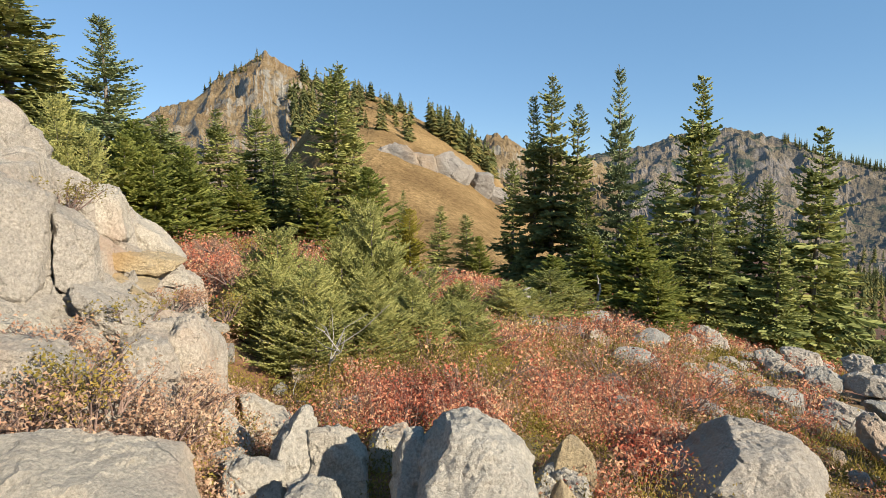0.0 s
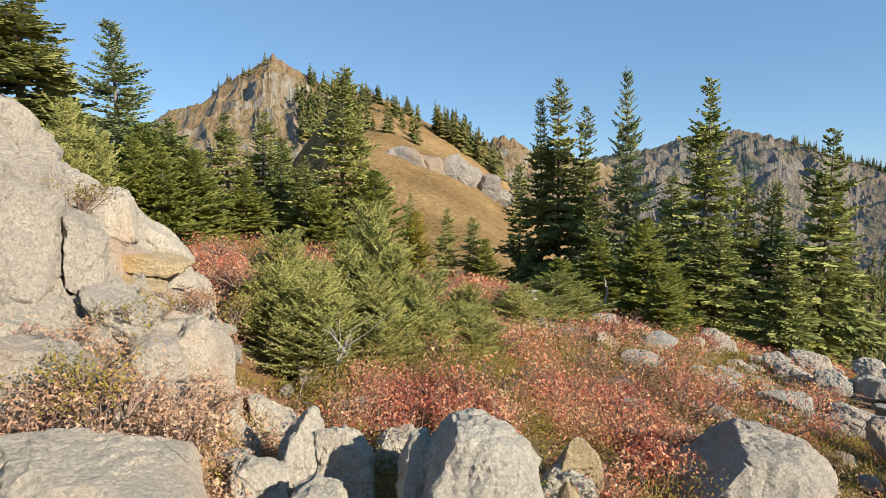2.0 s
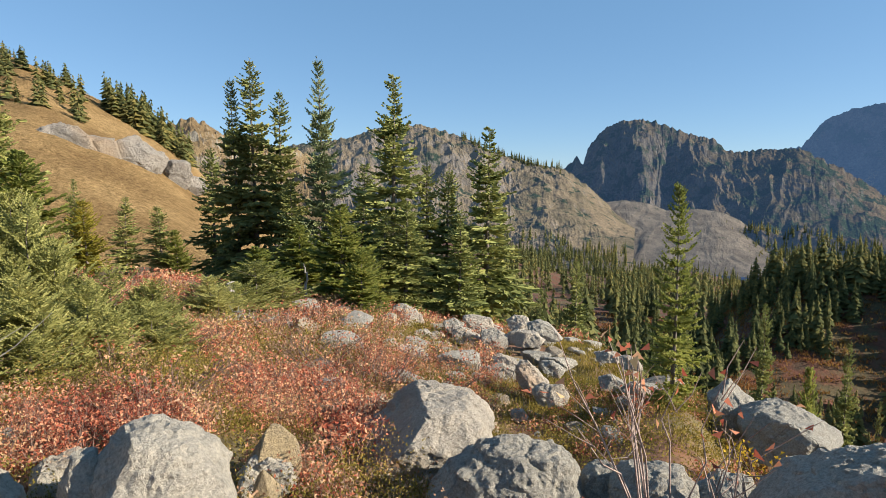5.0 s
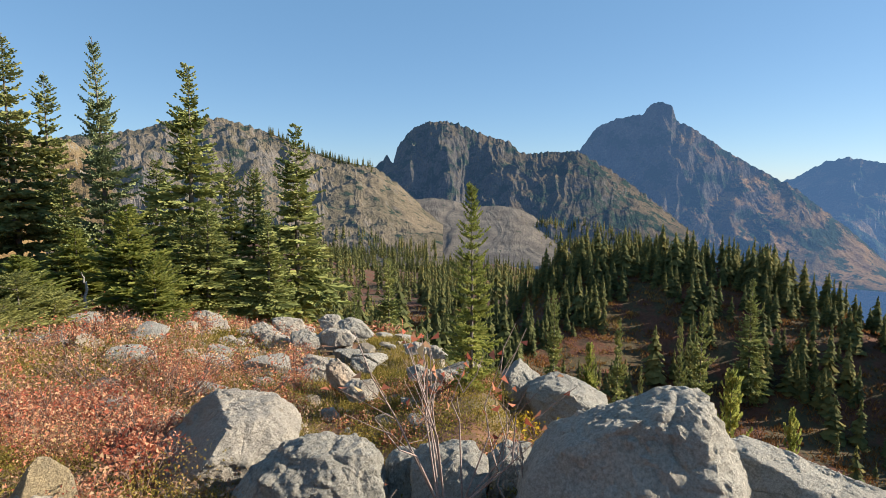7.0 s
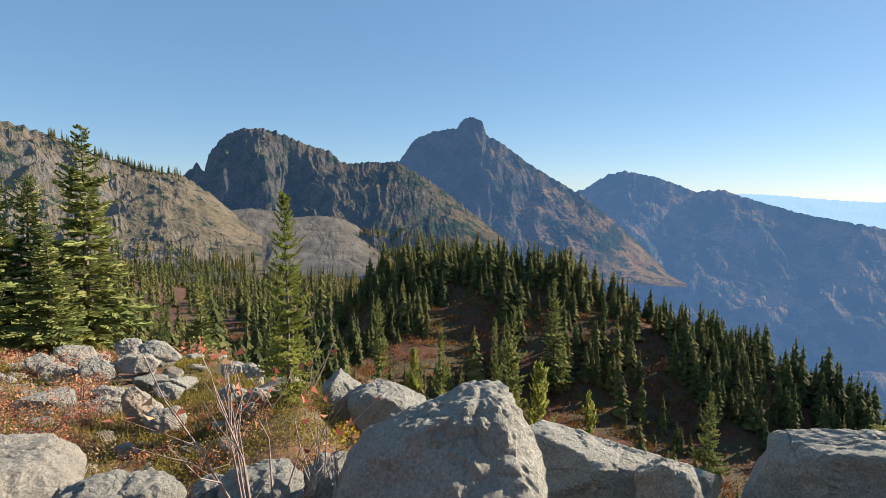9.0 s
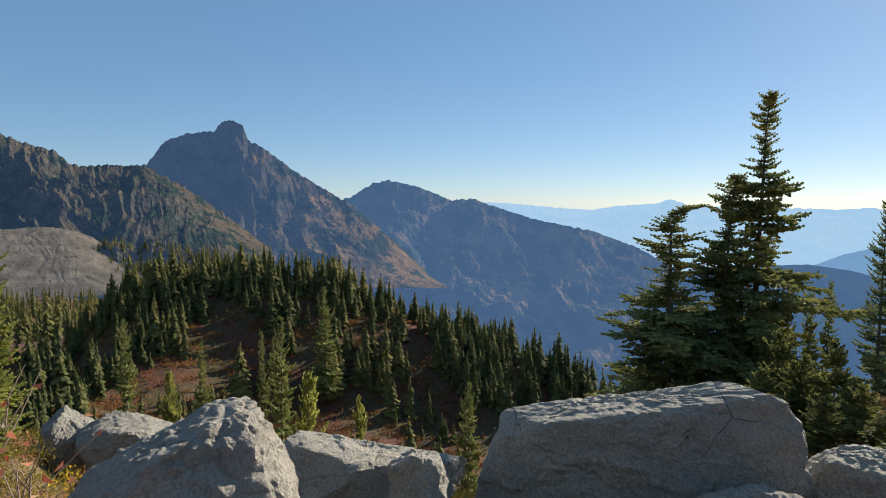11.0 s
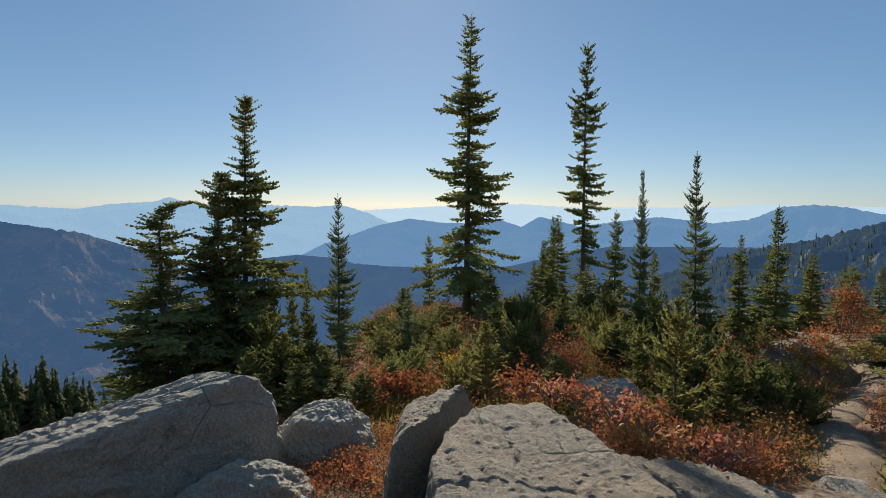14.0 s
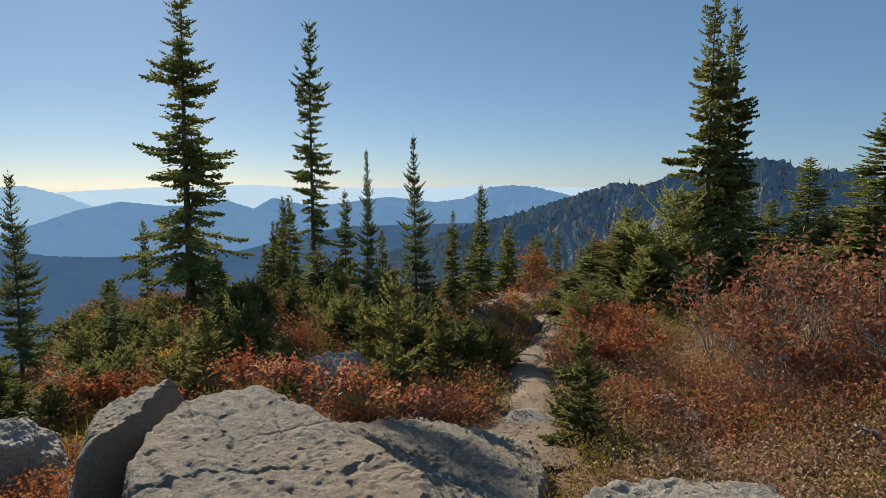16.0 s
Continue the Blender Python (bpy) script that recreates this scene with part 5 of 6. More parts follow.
THREE = ((0, 0, 1.0, 0.02, 0), (0.45, 0.1, 0.8, 0.10, 0.02), (-0.4, 0.2, 0.72, -0.12, 0.06), (0.05, -0.4, 0.62, 0, -0.12), (-0.15, 0.45, 0.6, 0.03, 0.14))
TREE_KINDS = {
    "fir": ("fir_tree", "dense dark green alpine fir with a pointed crown", FIR, [dict(seed=s, H=8, R=1.35, gap=0.3, per=9, shape=0.78, density=10.5, droop=0.32, ragged=0.5, keep=0.92, high=0.5, loose=0.55, needle=0.07, k=1, limbs=False) for s in (1, 2, 3)]),
    "hemlock": ("hemlock_tree", "tall dark mountain hemlock with layered boughs", HEMLOCK, [dict(seed=s, H=9, R=1.5, gap=0.33, per=9, shape=0.82, density=13, droop=0.45, ragged=0.5, keep=0.92, low=0.0, high=0.3, dead=8, loose=0.55, needle=0.07, k=1) for s in (4, 5)]),
    "sunny": ("fir_tree", "slim sunlit yellow-green fir standing alone", YOUNG, [dict(seed=26, H=4, R=0.7, gap=0.2, per=7, shape=0.75, density=20, droop=0.2, ragged=0.4, low=-0.05, high=0.7, needle=0.04)]),
    "open": ("fir_tree", "open-branched blue-green fir with a thin spire", BLUE_FIR, [dict(seed=s, H=6, R=1.15, gap=0.22, per=8, shape=1.0, density=17, droop=0.15, ragged=0.6, low=-0.05, high=0.5, needle=0.045, loose=0.6, reach=0.4) for s in (6, 7)]),
    "sprawl": ("dwarf_conifer", "low sprawling wind-stunted conifer in the heath", KRUMM, [dict(seed=s, H=1.2, R=0.9, first=0.02, gap=0.1, per=5, shape=0.5, density=17, droop=0.05, low=0.25, high=0.7, ragged=0.9, keep=0.6, needle=0.03, stems=THREE, dead=8, k=1, loose=1.2, reach=0.18) for s in (21, 22, 23)]),
    "young": ("young_fir", "young bright green fir, full to the ground", YOUNG, [dict(seed=s, H=3.4, R=0.85, first=0.02, gap=0.17, per=7, shape=0.75, density=20, droop=0.1, low=0.05, high=0.8, ragged=0.4, needle=0.05, k=1, reach=0.36, loose=0.5) for s in (8, 9)]),
    "sapling": ("young_fir", "slender olive-green fir sapling in the heath", KRUMM, [dict(seed=s, H=3.4, R=0.85, first=0.02, gap=0.17, per=7, shape=0.75, density=20, droop=0.1, low=0.05, high=0.8, ragged=0.7, needle=0.05, k=1, reach=0.36, loose=0.5) for s in (24, 25)]),
    "bushy": ("stunted_hemlock", "stunted bushy grey-green hemlock on the slope", SCRUB, [dict(seed=s, H=2.4, R=0.85, first=0.02, gap=0.14, per=6, shape=0.6, density=21, droop=0.05, low=0.15, high=0.9, ragged=0.55, keep=0.9, needle=0.029, stems=THREE, dead=8, k=2, loose=0.8, reach=0.2) for s in (10, 11, 18)]),
    "droopy": ("hemlock_tree", "dark hemlock with drooping boughs and nodding top", HEMLOCK, [dict(seed=s, H=7, R=1.9, first=0.02, gap=0.17, per=10, shape=1.35, density=17, droop=0.6, ragged=1.1, low=0.15, high=0.05, nod=1.2, keep=0.9, needle=0.05, loose=0.8, reach=0.36) for s in (12, 13, 14)]),
    "sparse": ("fir_tree", "tall fir with tiered open boughs against the sky", FIR, [dict(seed=15, H=9, R=1.45, first=0.03, gap=0.24, per=7, shape=0.75, density=17, droop=0.3, ragged=0.8, low=-0.1, high=0.1, keep=0.9, dead=8, needle=0.055, loose=0.9, reach=0.34)]),
    "pole": ("fir_tree", "slender fir with bare lower trunk", FIR, [dict(seed=16, H=7, R=0.75, first=0.04, gap=0.2, per=7, shape=0.5, density=19, droop=0.25, ragged=0.75, low=-0.2, high=0.2, bare=0.3, dead=14, needle=0.05, loose=0.8, reach=0.25)]),
    "yellow": ("yellowing_fir", "young fir with yellowing needles", YELLOW, [dict(seed=17, H=3.4, R=0.8, first=0.02, gap=0.15, per=7, shape=0.7, density=14, droop=0.1, low=0.1, high=1.0, ragged=0.35, needle=0.05)]),
}
TREE_MESHES = {}
TREE_COUNT = {}
FULL_GROUPS = ("grove beyond the red shrubs", "trees below the peak")


def plant(kind, x, y, top, radius, group=""):
    name, label, needles, forms = TREE_KINDS[kind]
    i = TREE_COUNT.get(kind, 0)
    TREE_COUNT[kind] = i + 1
    form = forms[i % len(forms)]
    key = (kind, i % len(forms))
    if key not in TREE_MESHES:
        wood, crown = conifer(**form)
        TREE_MESHES[key] = (mesh_of("trunk", *wood, BARK, True), mesh_of("crown", *crown, needles))
    z = ground_at(x, y) - 0.08
    k = (1.0 if kind in ("sparse", "pole", "sunny") else 1.3 if group in FULL_GROUPS else 1.15) * radius / form["R"]
    if len(form.get("stems", (0,))) > 1:
        k *= 0.9
    m = pose(x, y, z, random.uniform(-0.6, 0.6), random.uniform(-0.6, 0.6), random.uniform(0, 360)) @ Matrix.Diagonal((k, k, max(0.6, top - z) / form["H"], 1))
    ob = thing(name, m, label, "tree", group)
    part("trunk", TREE_MESHES[key][0], ob)
    part("crown", TREE_MESHES[key][1], ob)
    return ob


GROVE = [
    (4.61, 24.57, 6.56, 1.27, 'hemlock'),
    (3.99, 25.19, 5.78, 0.87, 'hemlock'),
    (6.10, 26.30, 5.67, 1.11, 'hemlock'),
    (6.66, 22.01, 6.34, 1.08, 'open'),
    (9.15, 21.10, 5.70, 1.39, 'fir'),
    (10.86, 21.40, 2.47, 0.98, 'fir'),
    (12.12, 21.86, 2.24, 1.10, 'fir'),
    (13.01, 20.17, 3.83, 1.45, 'fir'),
    (9.47, 25.28, 2.63, 1.11, 'fir'),
    (5.45, 16.10, 0.93, 1.03, 'young'),
    (6.28, 16.33, -0.45, 0.60, 'young'),
    (3.31, 27.80, 3.18, 0.93, 'fir'),
    (11.26, 18.90, -0.95, 0.64, 'young'),
    (5.06, 19.35, 0.14, 0.88, 'young'),
    (9.40, 19.89, 0.09, 0.86, 'fir'),
    (2.58, 13.76, 0.09, 0.82, 'young'),
    (5.08, 13.58, -0.10, 0.57, 'young'),
    (7.68, 18.47, 0.56, 0.88, 'fir'),
    (8.41, 18.15, 0.94, 0.88, 'fir'),
    (10.05, 17.29, 0.63, 0.78, 'fir'),
    (5.54, 22.32, 1.86, 0.78, 'fir'),
]
LEFT_TREES = [
    (-3.03, 16.73, 5.30, 1.03, 'fir'),
    (-1.96, 14.87, 2.21, 0.80, 'young'),
    (-7.11, 18.69, 4.23, 0.82, 'fir'),
    (-6.41, 20.00, 4.54, 0.86, 'fir'),
    (-6.07, 21.15, 3.77, 0.86, 'fir'),
    (-4.88, 19.40, 2.94, 0.70, 'fir'),
    (-0.17, 25.00, 1.12, 0.58, 'fir'),
    (1.03, 24.98, 0.73, 0.68, 'fir'),
    (1.55, 23.95, -0.21, 0.51, 'young'),
    (-1.14, 19.97, 1.02, 0.55, 'yellow'),
    (-1.67, 23.94, 1.70, 0.47, 'fir'),
    (-6.97, 12.14, 5.15, 1.15, 'open'),
    (-9.44, 12.92, 6.46, 1.33, 'hemlock'),
    (-10.09, 14.90, 5.62, 0.88, 'hemlock'),
    (-7.07, 10.91, 3.32, 0.85, 'fir'),
    (-6.55, 13.49, 3.24, 0.95, 'fir'),
    (-7.65, 14.05, 3.19, 0.8, 'young'),
    (-6.40, 14.66, 2.41, 0.70, 'young'),
    (-5.75, 8.79, 2.97, 0.49, 'bushy'),
    (-5.80, 11.07, 2.94, 0.67, 'young'),
    (-5.82, 12.18, 3.19, 0.72, 'fir'),
    (-5.08, 11.42, 2.48, 0.61, 'young'),
    (-5.12, 10.30, 2.39, 0.56, 'young'),
    (-5.02, 11.99, 1.86, 0.51, 'young'),
    (-5.54, 10.08, 2.59, 0.56, 'young'),
    (-4.49, 15.36, 3.03, 0.55, 'fir'),
    (-3.64, 14.55, 2.40, 0.66, 'fir'),
    (-2.97, 13.68, 1.76, 0.61, 'young'),
    (-2.56, 16.81, 3.88, 0.58, 'fir'),
    (-4.98, 14.15, 2.17, 0.66, 'young'),
]
THICKET = [
    (-2.08, 7.21, 1.11, 0.55, 'bushy'),
    (-1.09, 8.93, 1.36, 0.57, 'bushy'),
    (-1.54, 6.42, 0.61, 0.51, 'bushy'),
    (-0.81, 6.95, 0.39, 0.48, 'bushy'),
    (2.40, 12.78, -0.12, 0.89, 'bushy'),
    (1.53, 11.90, -0.42, 0.70, 'bushy'),
    (-1.32, 9.41, 1.42, 0.51, 'bushy'),
    (-0.82, 8.96, 0.75, 0.44, 'bushy'),
    (-1.52, 8.46, 0.88, 0.46, 'bushy'),
    (-2.11, 7.61, 1.06, 0.46, 'bushy'),
    (-0.21, 8.80, 0.43, 0.47, 'bushy'),
    (0.31, 8.79, 0.20, 0.42, 'bushy'),
    (-2.28, 7.04, 0.72, 0.36, 'bushy'),
    (-1.48, 6.74, 0.76, 0.50, 'bushy'),
    (-0.94, 7.14, 0.57, 0.49, 'bushy'),
    (-0.40, 7.59, 0.43, 0.48, 'bushy'),
    (0.25, 8.05, 0.05, 0.45, 'bushy'),
    (1.31, 11.43, -0.17, 0.56, 'bushy'),
]
HEATH_TREES = [
    (8.02, -6.74, -0.35, 0.44, 'sprawl'),
    (8.39, -7.87, -0.42, 0.43, 'sprawl'),
    (6.93, -7.26, -0.67, 0.31, 'sprawl'),
    (9.13, -11.36, -0.85, 0.55, 'sprawl'),
    (7.59, -10.05, -0.99, 0.35, 'sprawl'),
    (5.23, -9.27, -0.88, 0.33, 'sprawl'),
    (5.88, -11.21, -1.08, 0.35, 'sapling'),
    (3.47, -9.05, -0.76, 0.30, 'sprawl'),
    (2.17, -7.82, -0.64, 0.25, 'sprawl'),
    (2.73, -8.79, -0.71, 0.22, 'sapling'),
    (3.20, -7.64, -0.67, 0.19, 'sprawl'),
    (10.48, -8.47, -0.70, 0.51, 'sprawl'),
    (9.33, -8.30, -0.65, 0.40, 'sprawl'),
    (10.32, -10.20, -1.01, 0.55, 'sprawl'),
    (9.83, -12.02, -0.76, 0.66, 'sprawl'),
    (8.77, -11.60, -0.78, 0.55, 'sprawl'),
    (10.47, -5.66, -1.07, 0.38, 'sapling'),
    (9.17, -5.96, -1.00, 0.35, 'sapling'),
]
VALLEY_TREES = [
    (5.62, 4.50, 1.55, 0.38, 'sunny'),
    (19.90, 22.39, -2.14, 0.94, 'fir'),
    (46.66, 29.19, -8.18, 1.18, 'fir'),
    (30.48, 10.11, -4.62, 1.19, 'fir'),
    (32.05, 11.64, -5.62, 0.66, 'hemlock'),
    (23.24, 6.45, -5.54, 0.98, 'young'),
    (26.67, 5.08, -7.68, 0.79, 'young'),
    (45.19, 0.11, -12.29, 1.40, 'fir'),
    (23.42, 29.84, -5.16, 0.74, 'fir'),
    (87.20, 22.78, -11.37, 2.19, 'fir'),
    (54.03, 26.25, -11.74, 1.05, 'fir'),
    (39.61, 21.49, -10.74, 0.97, 'young'),
    (27.60, 11.97, -7.42, 0.41, 'hemlock'),
]
EDGE_TREES = [
    (12.10, -4.30, 1.98, 1.95, 'droopy'),
    (12.43, -5.46, 2.60, 1.45, 'droopy'),
    (12.44, -6.20, 4.25, 1.5, 'droopy'),
    (9.78, -6.86, 1.77, 0.43, 'open'),
    (12.18, -6.72, 0.20, 0.37, 'fir'),
    (12.88, -7.54, -0.15, 0.31, 'fir'),
    (13.14, -8.10, 0.06, 0.29, 'fir'),
    (22.47, -20.62, 0.07, 0.56, 'fir'),
    (12.71, -13.46, 7.42, 1.4, 'sparse'),
    (10.17, -8.86, -0.30, 0.35, 'sapling'),
    (14.14, -20.06, 1.20, 0.66, 'fir'),
    (15.08, -20.62, 0.17, 0.54, 'fir'),
]
TRAIL_TREES = [
    (8.37, -13.19, 5.59, 0.56, 'pole'),
    (6.26, -12.14, 2.33, 0.30, 'open'),
    (4.86, -11.72, 2.61, 0.40, 'open'),
    (3.92, -13.14, 1.62, 0.33, 'fir'),
    (4.50, -12.94, 1.01, 0.28, 'fir'),
    (8.20, -14.48, 1.47, 0.41, 'fir'),
    (10.15, -14.39, 1.32, 0.27, 'fir'),
    (10.39, -14.20, 0.57, 0.27, 'fir'),
    (10.59, -14.05, -0.03, 0.30, 'fir'),
    (7.80, -15.85, 0.34, 0.30, 'fir'),
    (4.60, -18.14, 0.23, 0.32, 'fir'),
    (3.89, -18.31, 0.07, 0.42, 'fir'),
    (3.33, -19.45, 0.06, 0.30, 'fir'),
    (2.35, -5.50, 0.77, 0.25, 'sapling'),
    (2.65, -7.76, -0.15, 0.23, 'sapling'),
    (0.55, -4.80, 0.54, 0.2, 'sapling'),
    (8.19, -7.34, 0.06, 0.27, 'open'),
    (6.35, -6.40, -0.49, 0.22, 'sapling'),
]
TRAIL_TREES_B = [
    (8.40, -4.66, -0.16, 0.40, 'sapling'),
    (7.73, -4.66, -0.32, 0.34, 'sapling'),
    (8.27, -5.32, -0.24, 0.37, 'sapling'),
    (7.77, -4.14, -0.51, 0.33, 'sapling'),
    (6.94, -4.82, -0.44, 0.27, 'sapling'),
    (3.63, -7.25, 0.09, 0.22, 'sapling'),
    (2.27, -6.43, 0.24, 0.21, 'sapling'),
    (2.51, -7.28, -0.04, 0.20, 'sapling'),
    (4.39, -8.03, -0.10, 0.29, 'sapling'),
    (5.06, -9.95, 0.03, 0.36, 'fir'),
    (7.21, -11.57, 0.19, 0.51, 'fir'),
    (4.36, -14.05, 0.35, 0.48, 'fir'),
    (4.09, -16.21, 0.50, 0.47, 'fir'),
    (3.54, -17.37, 0.20, 0.50, 'fir'),
    (-0.66, -12.72, 5.20, 0.74, 'hemlock'),
    (-0.99, -13.20, 4.97, 0.55, 'hemlock'),
    (-3.00, -16.45, 2.29, 0.66, 'fir'),
    (-3.61, -13.22, 3.00, 0.76, 'fir'),
    (-1.51, -14.65, 1.74, 0.61, 'fir'),
    (-2.40, -17.56, 1.32, 0.50, 'fir'),
    (0.78, -14.72, 1.05, 0.55, 'bushy'),
    (-0.05, -11.74, 1.48, 0.75, 'bushy'),
    (1.31, -13.67, 0.36, 0.57, 'bushy'),
    (0.34, -10.73, 0.56, 0.58, 'bushy'),
    (-1.90, -11.57, 0.76, 0.64, 'bushy'),
    (-2.73, -12.42, 1.21, 0.82, 'bushy'),
    (-2.68, -10.37, 0.88, 0.58, 'bushy'),
    (10.88, -12.49, -0.12, 0.41, 'fir'),
    (9.74, -12.16, -0.81, 0.44, 'sprawl'),
    (7.43, -12.61, -0.32, 0.41, 'sprawl'),
    (8.87, -14.06, 0.50, 0.44, 'fir'),
    (5.57, -10.23, -0.58, 0.30, 'sapling'),
    (7.35, -4.07, -0.70, 0.34, 'sapling'),
    (7.78, -4.55, -0.42, 0.30, 'sapling'),
    (6.76, -4.34, -0.50, 0.32, 'sapling'),
    (7.32, -4.97, -0.50, 0.34, 'sapling'),
    (6.33, -4.67, -0.56, 0.30, 'sapling'),
    (5.87, -4.63, -0.74, 0.28, 'sapling'),
    (6.67, -3.62, -0.86, 0.30, 'sapling'),
    (6.06, -5.23, -0.93, 0.30, 'sprawl'),
    (6.21, -5.83, -1.20, 0.35, 'sprawl'),
    (2.91, -8.38, -0.34, 0.30, 'sapling'),
    (2.04, -7.82, -0.71, 0.30, 'sprawl'),
    (2.26, -7.34, -0.43, 0.25, 'sprawl'),
    (4.76, -8.38, -0.73, 0.30, 'sprawl'),
    (6.72, -10.69, -0.91, 0.40, 'sprawl'),
    (4.86, -9.47, -0.76, 0.35, 'sprawl'),
    (-0.46, -10.22, -0.05, 0.50, 'sapling'),
    (0.84, -11.20, 0.40, 0.60, 'sapling'),
    (-0.79, -9.20, 0.00, 0.40, 'bushy'),
    (1.03, -9.68, 0.12, 0.45, 'bushy'),
    (1.34, -12.16, 0.60, 0.55, 'fir'),
    (0.70, -11.72, 1.02, 0.65, 'fir'),
    (0.10, -10.74, 0.66, 0.55, 'fir'),
    (-0.35, -10.13, 0.39, 0.50, 'fir'),
    (1.67, -11.61, -0.00, 0.50, 'fir'),
    (-1.86, -11.57, 0.94, 0.60, 'fir'),
    (-2.26, -10.98, 1.16, 0.60, 'fir'),
    (-2.60, -10.39, 1.58, 0.65, 'fir'),
]
for trees, group in ((GROVE, "grove beyond the red shrubs"), (LEFT_TREES, "trees below the peak"), (THICKET, "stunted thicket"), (HEATH_TREES, "low conifers of the heath"), (VALLEY_TREES, "single trees above the valley"),
                     (EDGE_TREES, "trees at the edge"), (TRAIL_TREES, "trees along the trail"), (TRAIL_TREES_B, "trees along the trail")):
    for x, y, top, radius, kind in trees:
        if trees is HEATH_TREES:
            top = 0.35 * ground_at(x, y) + 0.65 * top
        plant(kind, x, y, top, radius, group)

seedlings = random.Random(31)
for i in range(26):
    b, r = seedlings.uniform(138, 163), seedlings.uniform(6.5, 13)
    x, y = at(b, r)
    plant("sapling" if i % 3 else "sprawl", x, y, ground_at(x, y) + seedlings.uniform(0.35, 0.95), seedlings.uniform(0.18, 0.34), "young conifers in the heath")


# ---- far woods ----
def small_conifer(seed, tiers=12, per=6, broad=0.19):
    """A far tree one metre high: a thin stem and whorls of single drooping boughs, each a bent pair of triangles."""
    rng = np.random.default_rng(seed)
    v, f = [], []
    for i in range(tiers):
        u = (i + 0.3) / tiers
        for j in range(per if u < 0.75 else 4):
            a = rng.uniform(0, 6.283)
            r = (broad * (1 - u) ** 0.85 + 0.010) * rng.uniform(0.45, 1.25)
            h = u + rng.uniform(-0.5, 0.5) / tiers
            wide = 0.42 * r + 0.012
            out, side = np.array([math.cos(a), math.sin(a), 0]), np.array([-math.sin(a), math.cos(a), 0])
            n0 = len(v)
            v += [(0, 0, h + 0.05 + 0.3 * r), out * r * 0.6 + side * wide + (0, 0, h - 0.02), out * r + (0, 0, h - 0.22 * r), out * r * 0.6 - side * wide + (0, 0, h - 0.02)]
            f += [(n0, n0 + 1, n0 + 2), (n0, n0 + 2, n0 + 3)]
    n0 = len(v)
    v += [(0.014, 0, 0), (-0.007, 0.012, 0), (-0.007, -0.012, 0), (0, 0, 1.0)]
    f += [(n0, n0 + 1, n0 + 3), (n0 + 1, n0 + 2, n0 + 3), (n0 + 2, n0, n0 + 3)]
    return np.array([tuple(p) for p in v]), np.array(f)


SMALL = [small_conifer(s, 14, 8, w) for s, w in ((1, 0.16), (2, 0.2), (3, 0.23), (7, 0.18))]
TINY = [small_conifer(s, 9, 5, 0.18) for s in (4, 5, 6)]


def wood(name, label, spots, forms, seed, material=FOREST, wide=1.0):
    """Many far trees in one sheet of woodland: spots are (x, y, z, height)."""
    rng = np.random.default_rng(seed)
    pieces = []
    for x, y, z, h in spots:
        v, f = forms[rng.integers(len(forms))]
        a, k = rng.uniform(0, 6.28), rng.uniform(0.8, 1.25) * wide
        c, s = math.cos(a) * k, math.sin(a) * k
        q = np.stack([v[:, 0] * c - v[:, 1] * s, v[:, 0] * s + v[:, 1] * c, v[:, 2]], 1) * h + np.array([x, y, z - 0.03 * h])
        pieces.append((q, f))
    ob = new(name, mesh_of(name, *join(pieces), material))
    return tagged(ob, label, "woodland", kind="stuff")


def scatter_wood(count, near, far, b0, b1, dense, heights, seed, rough=35.0):
    rng = np.random.default_rng(seed)
    spots = []
    tries = 0
    while len(spots) < count and tries < count * 40:
        tries += 1
        r = math.sqrt(rng.uniform(near ** 2, far ** 2))
        b = rng.uniform(b0, b1)
        x, y = at(b, r)
        if dense(b, r) + 1.5 * fbm(x / rough, y / rough, seed, 3) < rng.uniform(0.2, 0.9):
            continue
        z = ground_at(x, y)
        spots.append((x, y, z, rng.uniform(*heights) * (0.75 + 0.5 * rng.random() ** 2)))
    return spots


def knoll_cover(b, r):
    """How thickly the knoll is wooded: a dense crest and right flank, an open slope and floor before them."""
    d = 0.2
    crest = np.interp(b, (48, 60, 76, 86, 98, 107), (108, 125, 124, 113, 104, 97))
    d += 0.75 * math.exp(-((r - crest) / 13) ** 2) * (1 if b > 55 else 0.3)
    d += 0.75 * min(max((b - 84) / 5, 0), 1) * min(max((r - 84) / 7, 0), 1)
    d += 0.5 * math.exp(-((b - 49) / 5) ** 2 - ((r - 85) / 25) ** 2)
    d += 0.2 * math.exp(-((r - 103) / 12) ** 2)
    d -= 0.5 * math.exp(-((r - 81) / 7) ** 2) * (b > 66)
    return d


wood("knoll_wood", "dark conifer wood covering the knoll", scatter_wood(1700, 86, 140, 50, 108, knoll_cover, (2.8, 7.2), 21, 12.0), SMALL, 1, wide=1.1)
wood("knoll_foot_wood", "scattered conifers and clumps below the knoll", scatter_wood(200, 52, 88, 40, 112, knoll_cover, (2.2, 5.8), 24, 11.0), SMALL, 6, wide=1.1)
wood("basin_edge_wood", "conifers on the near side of the basin", scatter_wood(210, 45, 150, 33, 49, lambda b, r: 0.35, (4.5, 8.5), 26, 25.0), SMALL, 8, wide=1.15)
wood("basin_wood", "conifer wood on the floor of the basin", scatter_wood(1500, 160, 480, 33, 62, lambda b, r: 0.7, (7, 11), 22, 60), TINY, 2)
wood("valley_wood", "conifer wood falling into the deep valley", scatter_wood(1100, 50, 300, 98, 128, lambda b, r: 0.8, (6, 9), 23), TINY, 3)


